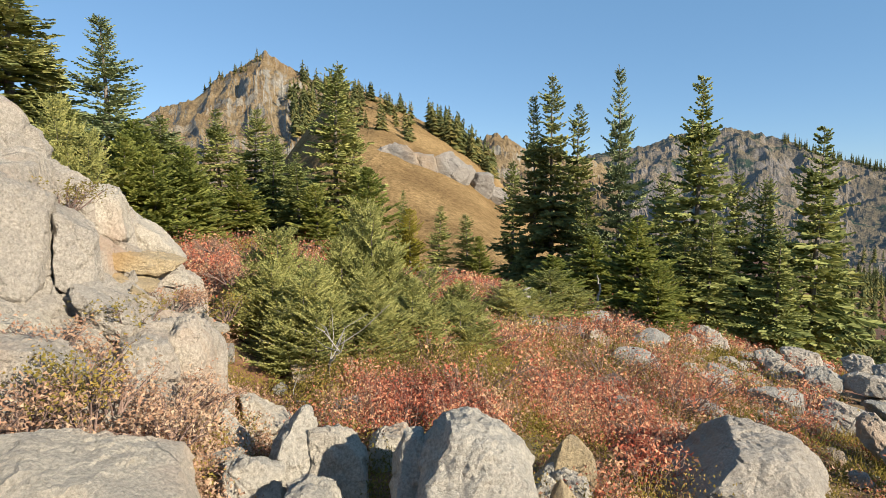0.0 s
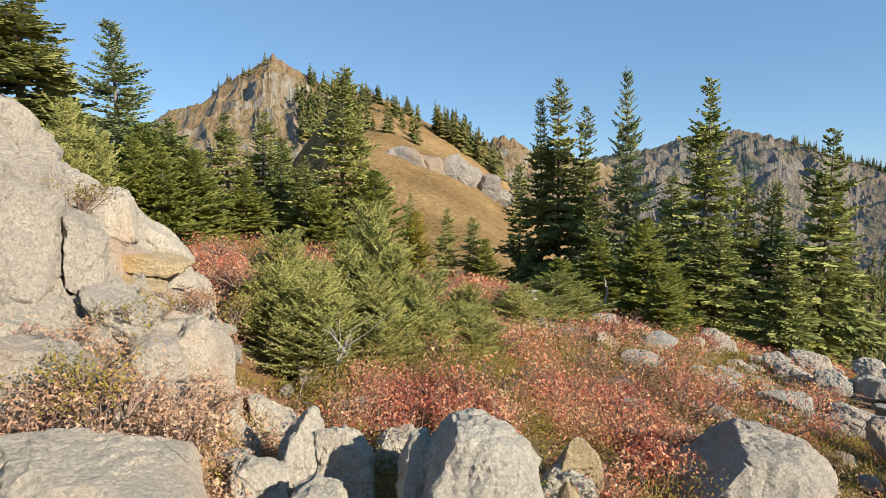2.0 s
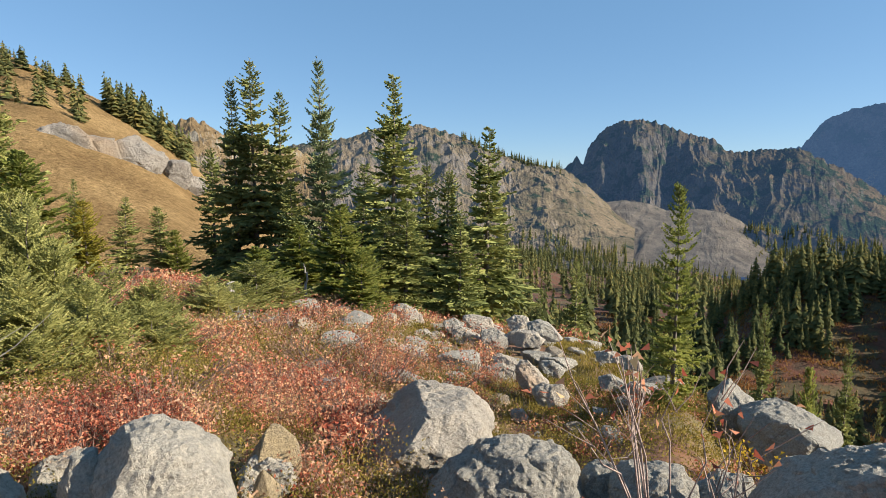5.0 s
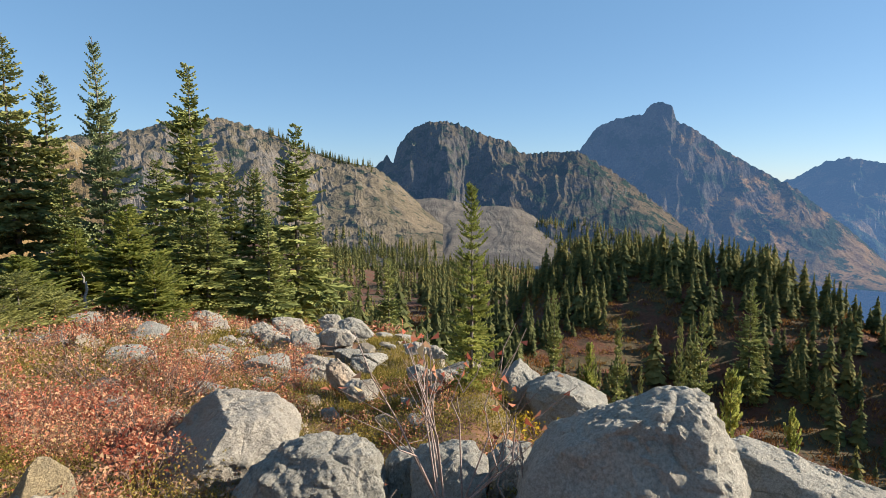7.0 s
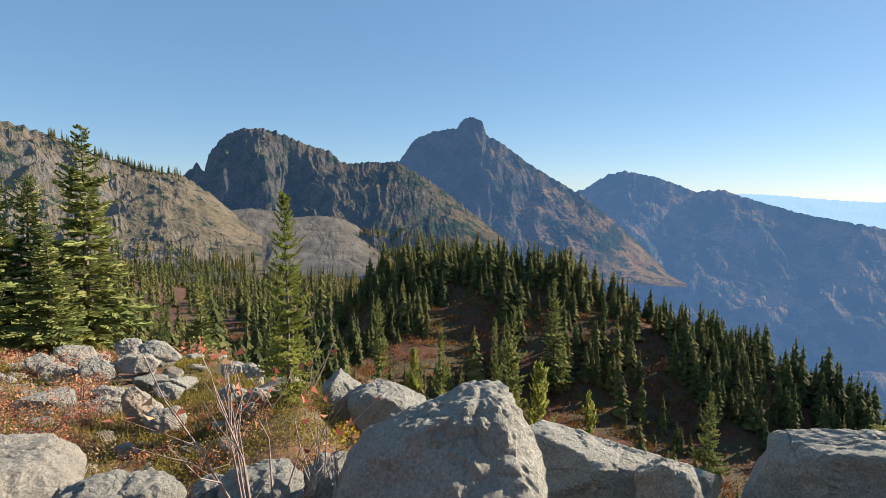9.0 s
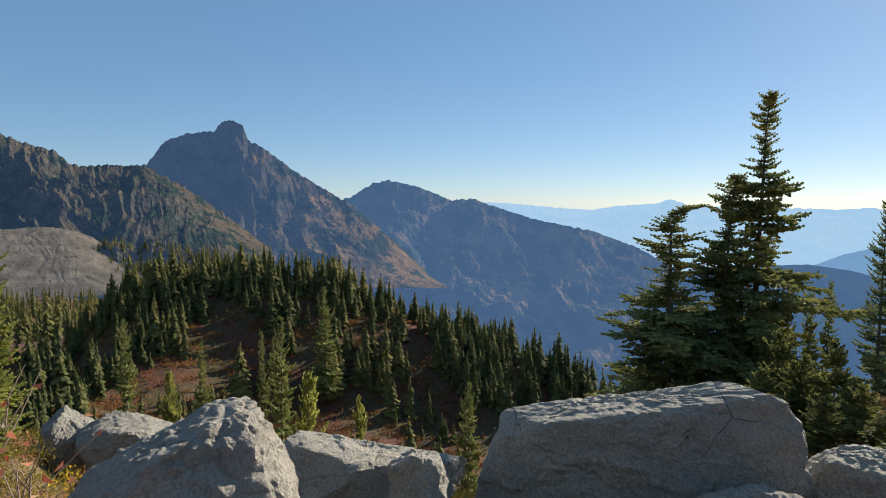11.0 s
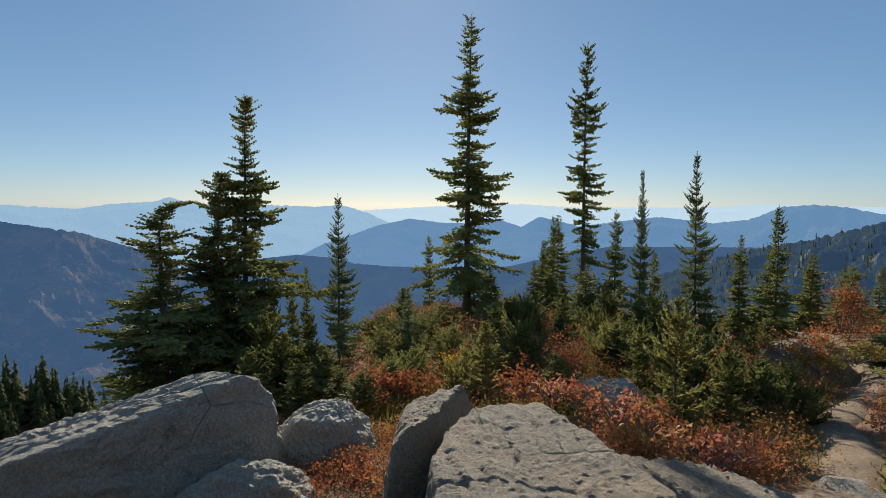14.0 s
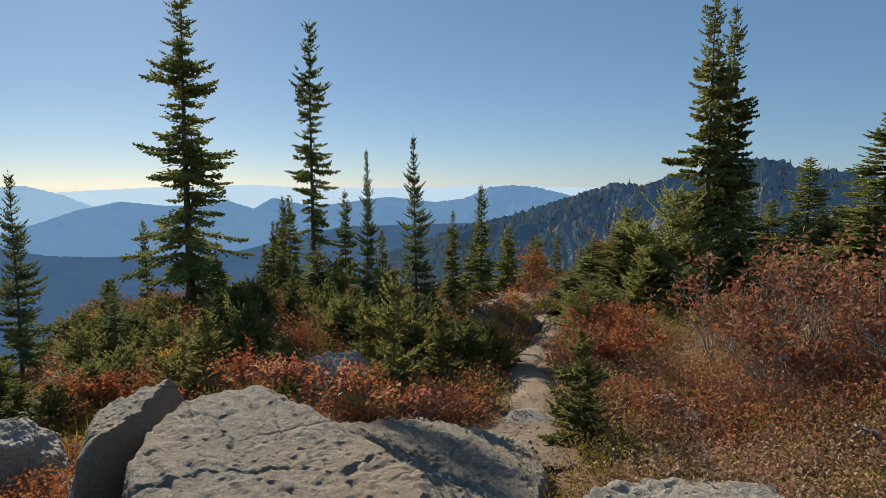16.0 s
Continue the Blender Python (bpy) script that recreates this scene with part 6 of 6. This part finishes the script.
def ridge_wood(name, label, ridge, b0, b1, s0, s1, count, heights, seed, cover=0.35, scale=6.0, wide=1.0):
    rng = np.random.default_rng(seed)
    spots = []
    for _ in range(count * 6):
        if len(spots) >= count:
            break
        b, s = rng.uniform(b0, b1), rng.uniform(s0, s1)
        if fbm(b * scale * 0.2, s * scale, seed, 3) < cover - rng.uniform(0, 0.3):
            continue
        r = ridge.near + s * (ridge.far - ridge.near)
        spots.append((*at(b, r), ridge.height(b, r), rng.uniform(*heights)))
    return wood(name, label, spots, TINY, seed, wide=wide)


ridge_wood("shoulder_wood", "firs along the crest of the grassy hillside", SHOULDER, -1.5, 5, 0.82, 1.0, 80, (4, 10), 31, 0.1, 8, 1.5)
ridge_wood("shoulder_scrub", "small firs scattered on the grassy hillside", SHOULDER, -11, -3, 0.6, 1.0, 70, (2, 6.5), 32, 0.2, 9, 1.6)
ridge_wood("peak_wood", "small firs along the crest of the peak", PEAK, -13.5, -6, 0.88, 1.0, 80, (6, 13), 33, 0.1, 8, 1.5)
ridge_wood("peak_crest_wood", "small firs on the rocky crest", PEAK, -22, -17, 0.95, 1.0, 18, (3, 6.5), 34, 0.0, 8, 1.4)
ridge_wood("slope_wood", "fir clump on the flank of the peak", PEAK, -14.5, -8, 0.35, 0.8, 130, (8, 14), 35, 0.0, 8, 1.4)
ridge_wood("west_ridge_wood", "line of firs along the long ridge", WEST_RIDGE, 30, 40, 0.95, 1.0, 120, (6, 11), 36, 0.0, 8)
ridge_wood("west_slope_wood", "firs at the foot of the long ridge", WEST_RIDGE, 18, 46, 0.0, 0.28, 500, (7, 11), 37, 0.05, 8)
ridge_wood("dome_wood", "dark firs below the domed mountain", DOME, 40, 70, 0.0, 0.3, 800, (8, 12), 38, 0.0, 8)
ridge_wood("south_wood", "firs along the south ridge", SOUTH_RIDGE, 158, 196, 0.4, 1.0, 700, (4, 8), 39, 0.15, 8)


# ---- trail ----
def build_trail():
    way = [(0.8, -4.2, 0.4), (0.95, -4.7, 0.35), (1.12, -5.7, 0.24), (1.24, -6.6, 0.24), (1.6, -7.6, 0.22), (1.72, -8.6, 0.22), (1.7, -9.8, 0.22), (1.85, -11.0, 0.24), (2.3, -12.0, 0.28), (3.0, -13.4, 0.4), (3.9, -14.7, 0.7), (4.6, -16.5, 0.5)]
    t = np.linspace(0, len(way) - 1, 90)
    px, py, pw = (np.interp(t, range(len(way)), [w[i] for w in way]) for i in range(3))
    verts = []
    for i in range(len(t)):
        j = min(i, len(t) - 2)
        d = Vector((px[j + 1] - px[j], py[j + 1] - py[j])).normalized()
        for k in range(9):
            s = (k / 8 - 0.5) * 2
            w = 0.85 * pw[i] * (1 + 0.3 * fbm(px[i] * 1.7 + (5 if s > 0 else 0), py[i] * 1.7, 2.0, 3))
            x, y = px[i] - d.y * s * w, py[i] + d.x * s * w
            verts.append((x, y, ground_at(x, y) + 0.05 - 0.05 * abs(s) ** 3 + 0.02 * fbm(x * 3, y * 3, 1.0, 3)))
    ob = new("trail", mesh_of("trail", verts, grid_faces(len(t), 9), DIRT, True))
    return tagged(ob, "narrow trodden footpath of pale dirt", "trail", kind="structure")


build_trail()
TRAIL_LINE = np.array([(0.95, -4.7), (1.12, -5.7), (1.24, -6.6), (1.6, -7.6), (1.72, -8.6), (1.7, -9.8), (1.85, -11.0), (2.3, -12.0), (3.0, -13.4), (3.9, -14.7), (4.6, -16.5)])


# ---- shrubs and ground cover ----
def leaves(rng, pts, size, flat=0.5):
    """Small folded leaf blades at the points, two triangles' worth each."""
    n = len(pts)
    a = rng.normal(size=(n, 3))
    a[:, 2] = np.abs(a[:, 2]) * flat + 0.15
    a /= np.linalg.norm(a, axis=1)[:, None]
    b = np.cross(a, rng.normal(size=(n, 3)))
    b /= np.linalg.norm(b, axis=1)[:, None]
    ln = (size * rng.uniform(0.7, 1.3, n))[:, None]
    v = np.stack([pts + b * ln * 0.1, pts + a * ln * 0.75 + b * ln * 0.36, pts + a * ln - b * ln * 0.3], 1)
    return v.reshape(-1, 3), np.arange(3 * n).reshape(-1, 3)


def blades(rng, pts, length, width, lean=0.45):
    n = len(pts)
    w = rng.normal(0, lean, (n, 3))
    w[:, 2] = 1
    w /= np.linalg.norm(w, axis=1)[:, None]
    s = np.cross(w, rng.normal(size=(n, 3)))
    s /= np.linalg.norm(s, axis=1)[:, None]
    ln, wd = (length * rng.uniform(0.6, 1.3, n))[:, None], width
    v = np.stack([pts - s * wd, pts + s * wd, pts + w * ln], 1)
    return v.reshape(-1, 3), np.arange(3 * n).reshape(-1, 3)


def away_from_trail(x, y):
    p = np.stack([x, y], 1)[:, None] - TRAIL_LINE[None]
    seg = TRAIL_LINE[1:] - TRAIL_LINE[:-1]
    t = np.clip((p[:, :-1] * seg).sum(2) / (seg ** 2).sum(1), 0, 1)
    d = p[:, :-1] - t[..., None] * seg
    return np.sqrt((d ** 2).sum(2)).min(1) > 0.32


def spots(rng, count, r0, r1, b0, b1, patch=0.0, scale=0.8, seed=0.0, sign=1):
    """Places of clumps in a sector, thinned to patches."""
    r = np.sqrt(rng.uniform(r0 ** 2, r1 ** 2, count))
    b = np.radians(rng.uniform(b0, b1, count))
    x, y = r * np.sin(b), r * np.cos(b)
    ok = away_from_trail(x, y)
    n = np.array([fbm(p * scale, q * scale, seed, 3) for p, q in zip(x, y)])
    ok &= n * sign > patch
    x, y = x[ok], y[ok]
    return np.stack([x, y, land(x, y) + [unevenness(p, q) for p, q in zip(x, y)]], 1)


def clumps(rng, centres, radius, height, per):
    k = np.repeat(np.arange(len(centres)), per)
    n = len(k)
    u = rng.normal(size=(n, 3))
    u /= np.linalg.norm(u, axis=1)[:, None]
    q = rng.random(n)[:, None] ** 0.4
    size = rng.uniform(0.45, 1.5, len(centres))[k][:, None]
    p = u * q * np.array([radius, radius, height]) * size
    p[:, 2] = np.abs(p[:, 2])
    return centres[k] + p


def cover(name, label, pieces, material):
    ob = new(name, mesh_of(name, *join(pieces), material))
    return tagged(ob, label, "shrubs", kind="stuff")


rng = np.random.default_rng(7)


def shrub_cover(name, label, material, seed, rows, sign=1, stems=None, flat=0.5):
    """Clumps of leaves by sectors: distances, bearings, number, patchiness, clump radius and height, leaves each, leaf size."""
    pieces = []
    for r0, r1, b0, b1, n, patch, rad, hi, per, size in rows:
        c = spots(rng, n, r0, r1, b0, b1, patch, 0.8, seed, sign)
        if not len(c):
            continue
        pieces.append(leaves(rng, clumps(rng, c, rad, hi, per), size, flat))
        if stems is not None:
            stems.append(blades(rng, clumps(rng, c, rad * 0.8, hi * 0.2, 7), hi * 1.15, 0.003 if r0 < 8 else 0.006, 0.35))
    cover(name, label, pieces, material)


stems = []
shrub_cover("red_huckleberry", "huckleberry shrubs with red autumn leaves", RED, 1.5, (
    (3.2, 6, -14, 34, 620, 0.0, 0.18, 0.32, 150, 0.026), (6, 9, -14, 34, 820, 0.0, 0.2, 0.34, 90, 0.034), (9, 16, -26, 34, 1700, -0.04, 0.3, 0.35, 40, 0.055),
    (3.5, 6, -28, -10, 160, 0.1, 0.16, 0.2, 90, 0.026), (7, 12, -26, -10, 330, -0.1, 0.25, 0.4, 70, 0.042), (16, 26, 0, 44, 800, -0.1, 0.4, 0.3, 30, 0.09), (4, 9, 30, 62, 380, 0.08, 0.18, 0.2, 70, 0.032)), 1, stems)
shrub_cover("orange_huckleberry", "low shrubs with orange and rust autumn leaves", ORANGE, 2.5, (
    (7, 10, 112, 132, 260, -0.1, 0.2, 0.24, 80, 0.034), (5, 10, 134, 200, 1250, -0.22, 0.22, 0.3, 100, 0.032), (10, 22, 112, 200, 2500, -0.25, 0.32, 0.36, 40, 0.06),
    (3.4, 6.2, 112, 137, 260, -0.5, 0.16, 0.18, 90, 0.028), (3.6, 6, 172, 200, 200, 0.0, 0.2, 0.22, 100, 0.028), (4.2, 7, 136, 165, 130, 0.1, 0.15, 0.16, 90, 0.028)), 1, stems)
cover("shrub_stems", "bare brown stems of the shrubs", stems, TWIG)
shrub_cover("dry_shrubs", "dried tan and rust shrub leaves", TAN, 3.5, (
    (3.2, 12, -14, 36, 1000, -0.05, 0.2, 0.28, 60, 0.034), (2.4, 5.5, -42, -10, 620, -0.35, 0.16, 0.16, 130, 0.022), (6, 10, -34, -20, 160, -0.1, 0.25, 0.25, 70, 0.04), (3.3, 9, 168, 200, 1000, -0.3, 0.2, 0.22, 90, 0.026)))
shrub_cover("heather", "cushions of yellow-green heather", HEATHER, 1.5, (
    (3.0, 9, -14, 36, 800, -0.02, 0.17, 0.24, 150, 0.02), (2.4, 6, -42, -12, 200, 0.05, 0.17, 0.16, 150, 0.02), (4, 10, -14, 30, 90, 0.0, 0.34, 0.34, 620, 0.022), (9, 16, -20, 36, 900, -0.03, 0.25, 0.25, 70, 0.04), (3, 10, 38, 100, 1700, -0.6, 0.22, 0.14, 80, 0.026)), -1, None, 1.6)
shrub_cover("heath", "olive and rust heath cushions by the trail", HEATHER, 2.5, (
    (5, 10, 118, 200, 800, -0.15, 0.2, 0.25, 130, 0.024), (3.3, 6, 162, 200, 240, -0.1, 0.2, 0.18, 130, 0.02), (10, 20, 112, 200, 900, 0.0, 0.3, 0.3, 50, 0.045)), -1, None, 1.6)
pieces = []
for r0, r1, b0, b1, n, patch, rad, hi, ln, per in ((7, 18, 15, 60, 2600, -0.25, 0.3, 0.05, 0.12, 34), (18, 40, 25, 60, 600, -0.05, 0.6, 0.06, 0.25, 30), (5, 20, 110, 200, 600, 0.0, 0.3, 0.06, 0.16, 30)):
    c = spots(rng, n, r0, r1, b0, b1, patch, 0.7, 4.5)
    pieces.append(blades(rng, clumps(rng, c, rad, hi, per), ln, 0.006 if r0 < 10 else 0.02))
cover("turf", "yellow-green and rust low alpine turf", pieces, HEATHER)
pieces = []
c = spots(rng, 5000, 30, 140, 40, 116, -0.5, 0.06, 5.5)
pieces.append(blades(rng, clumps(rng, c, 1.6, 0.2, 22), 0.55, 0.09, 0.6))
cover("meadow", "rust-red and tan meadow tufts in the basin", pieces, MEADOW)


# ---- single shrubs and dead wood ----
def bare_shrub(x, y, height, spread, count, leaf_material, leaf_count, label, seed, bark=TWIG, leaf=0.04, name="bare_shrub", z=None):
    """A many-stemmed shrub: forked bare stems, with leaves left near their tips."""
    r = np.random.default_rng(seed)
    wood_pieces, tips = [], []
    for _ in range(count):
        a, lean = r.uniform(0, 6.28), r.uniform(0.1, 1.0)
        top = np.array([math.cos(a) * spread * lean, math.sin(a) * spread * lean, height * r.uniform(0.6, 1.1)])
        foot = np.array([math.cos(a), math.sin(a), 0]) * spread * 0.12
        mid = foot + (top - foot) * 0.5 + r.normal(0, 0.05 * height, 3)
        q = foot + (top - foot) * 0.75 + r.normal(0, 0.05 * height, 3)
        wood_pieces.append(tube([foot, mid, q, top], [0.007, 0.0055, 0.004, 0.002], 4))
        tips.append(top)
        for _ in range(3):
            s = r.uniform(0.4, 0.9)
            p = foot + (top - foot) * s + (mid - (foot + top) / 2) * (1 - abs(2 * s - 1))
            e = p + (top - foot) * r.uniform(0.18, 0.35) + r.normal(0, 0.12 * height, 3) * np.array([1, 1, 0.4])
            wood_pieces.append(tube([p, (p + e) / 2 + r.normal(0, 0.015, 3), e], [0.004, 0.003, 0.0015], 3))
            tips.append(e)
    ob = thing(name, pose(x, y, (land_at(x, y) if z is None else z) - 0.03), label, "shrub", "single shrubs")
    part("branchwork", mesh_of("branchwork", *join(wood_pieces), bark, True), ob)
    if leaf_count:
        tips = np.array(tips)
        pts = tips[r.integers(len(tips), size=leaf_count)] + r.normal(0, 0.055 * max(height, 0.6), (leaf_count, 3))
        part("foliage", mesh_of("foliage", *leaves(r, pts, leaf), leaf_material), ob)
    return ob


bare_shrub(2.58, 2.05, 1.0, 0.65, 12, RED, 60, "reddish bare shrub with a few last red leaves", 81, PALE_TWIG, z=-0.3, leaf=0.055)
bare_shrub(2.2, 2.5, 0.55, 0.4, 7, RED, 30, "thin bare shrub with scattered red leaves", 82, PALE_TWIG)
bare_shrub(2.95, 1.75, 0.6, 0.35, 7, RED, 26, "thin bare shrub with scattered red leaves", 83, PALE_TWIG)
bare_shrub(2.66, 6.6, 0.6, 0.9, 26, RED, 260, "leafless purple-brown huckleberry shrub", 84)
bare_shrub(2.2, 7.6, 0.6, 0.8, 22, RED, 200, "leafless purple-brown huckleberry shrub", 85)
for i, (x, y) in enumerate(((0.3, 5.6), (1.3, 6.3), (-0.2, 7.2), (3.2, 6.0), (0.9, 8.4), (1.9, 5.2))):
    bare_shrub(x, y, 0.5, 0.6, 16, RED, 240, "half-bare huckleberry shrub with coral leaves", 150 + i)
for i, (x, y) in enumerate(((2.19, -3.89), (1.97, -3.92), (1.73, -3.86), (2.46, -3.89), (1.48, -3.72), (1.31, -3.71), (2.66, -3.83))):
    bare_shrub(x, y, 0.12, 0.22, 12, RED if i % 2 else ORANGE, 260, "low red shrub creeping over the slab edge", 160 + i, TWIG, 0.035, "creeping_shrub", z=0.24)
bare_shrub(1.5, 4.2, 0.4, 0.5, 16, RED, 420, "low red shrub with crooked brown stems", 86)
bare_shrub(6.1, 2.5, 0.55, 0.5, 14, GOLD, 700, "small shrub with bright yellow leaves", 87, name="yellow_shrub")
bare_shrub(4.5, 2.6, 0.4, 0.4, 10, GOLD, 160, "small shrub with bright yellow leaves", 88, name="yellow_shrub")
bare_shrub(5.9, -6.2, 0.35, 0.3, 10, GOLD, 260, "small yellow-leaved shrub in the heath", 89, name="yellow_shrub")
for i, (x, y, h) in enumerate(((-1.1, -6.9, 0.95), (-1.75, -6.6, 0.9), (-0.55, -7.3, 0.9), (-1.5, -7.6, 1.05), (-2.2, -7.2, 1.0), (-0.9, -6.2, 0.6), (-1.9, -5.9, 0.6))):
    bare_shrub(x, y, h, 0.6, 20, RUST, 800, "tall rust-red mountain ash shrub with pale stems", 90 + i, DEADWOOD, 0.055, "rowan_shrub")
for i, (x, y, h) in enumerate(((2.9, -14.0, 0.9), (1.0, -13.2, 1.1), (0.9, -12.2, 0.9), (4.6, -5.6, 0.45), (5.6, -5.0, 0.45), (0.6, -8.2, 0.5), (0.5, -6.9, 0.45), (2.6, -8.0, 0.5))):
    bare_shrub(x, y, h, 0.5, 20, ORANGE, 900, "rust-orange huckleberry shrub beside the trail", 110 + i, TWIG, 0.05, "huckleberry_shrub")


LEDGE_SHRUBS = ((-2.19, 3.47, 0.65), (-2.35, 3.42, 0.73), (-2.27, 4.17, 0.68), (-1.70, 3.51, 0.38), (-2.00, 2.75, 0.60), (-1.83, 2.87, 0.51), (-1.65, 3.09, 0.39), (-1.94, 2.55, 0.57), (-3.12, 4.77, 1.54), (-2.97, 7.43, 0.97), (-2.58, 6.93, 0.63), (-2.75, 8.04, 0.83), (-2.48, 5.79, 0.59), (-2.50, 5.23, 0.61), (-2.17, 5.70, 0.46), (-1.73, 3.94, 0.23), (-1.82, 3.11, 0.52), (-1.96, 2.90, 0.62), (-1.50, 3.27, 0.29), (-1.47, 2.95, 0.33))
for i, (x, y, z) in enumerate(LEDGE_SHRUBS):
    bare_shrub(x, y, 0.14 + 0.05 * (i % 3), 0.34, 14, (TAN, TAN, HEATHER)[i % 3], 520, "low dried shrub rooted in a rock ledge", 300 + i, TWIG, 0.024, "ledge_shrub", z=z - 0.1)


def dead_limb(points, radius, label, seed, twigs=5, name="dead_branch"):
    """A bleached fallen or standing limb with broken side twigs."""
    r = np.random.default_rng(seed)
    pts = np.array(points, float)
    o = pts[0].copy()
    pts = pts - o
    t = np.linspace(0, len(pts) - 1, 12)
    path = np.stack([np.interp(t, range(len(pts)), pts[:, i]) for i in range(3)], 1) + r.normal(0, radius * 0.5, (12, 3))
    pieces = [tube(path, np.linspace(radius, radius * 0.25, 12), 7)]
    span = np.linalg.norm(pts[-1] - pts[0])
    for _ in range(twigs):
        p = path[r.integers(3, 11)]
        e = p + r.normal(0, 0.22 * span, 3) + np.array([0, 0, 0.08 * span])
        pieces.append(tube([p, (p + e) / 2 + r.normal(0, 0.03, 3), e], [radius * 0.45, radius * 0.3, radius * 0.12], 5))
    ob = new(name, mesh_of(name, *join(pieces), DEADWOOD, True))
    ob.matrix_basis = pose(*o)
    return tagged(ob, label, "dead wood", "dead wood")


dead_limb([(-1.25, 6.2, land_at(-1.25, 6.2) - 0.05), (-1.15, 5.7, -0.1), (-1.0, 5.6, 0.05), (-1.25, 5.6, 0.3)], 0.016, "bleached crooked limb in the stunted thicket", 201, 9)
dead_limb([(-1.6, 5.3, land_at(-1.6, 5.3)), (-1.3, 5.15, land_at(-1.3, 5.15) + 0.12), (-0.95, 5.0, land_at(-0.95, 5.0) + 0.03)], 0.014, "bleached fallen branch under the thicket", 202, 6)
dead_limb([(1.68, 11.7, land_at(1.68, 11.7) - 0.05), (1.7, 11.7, -0.6), (1.74, 11.72, -0.42)], 0.07, "short bleached grey stump", 203, 2, "stump")
dead_limb([(3.9, 14.5, land_at(3.9, 14.5) - 0.05), (3.95, 14.5, -0.75), (3.9, 14.5, -0.45)], 0.045, "leaning bleached bare snag", 204, 0, "snag")
dead_limb([(-1.3, -4.9, land_at(-1.3, -4.9)), (-1.2, -4.85, 0.05), (-1.12, -4.8, 0.12)], 0.025, "bleached white branch lying in the heath", 205, 4)
for i in range(9):
    x, y = 1.4 + 0.16 * i, 10.6 + 0.12 * (i % 3)
    g = land_at(x, y)
    dead_limb([(x, y, g), (x + 0.1, y, g + 0.25), (x + 0.35 - 0.08 * (i % 4), y - 0.1, g + 0.35)], 0.02, "dead bleached branches of a fallen shrub", 210 + i, 7)
for i, (a, b, h) in enumerate(((-0.5, 0.1, -0.5), (0.0, 0.0, -0.42), (0.45, -0.1, -0.6), (0.1, 0.5, -0.5), (-0.3, 0.6, -0.6))):
    bare_shrub(2.59 + a, -10.67 + b, 0.22, 0.5, 16, ORANGE if i % 2 else HEATHER, 800, "low heath shrub growing over the mound", 140 + i, TWIG, 0.04, "heath_shrub", z=h + -0.14)
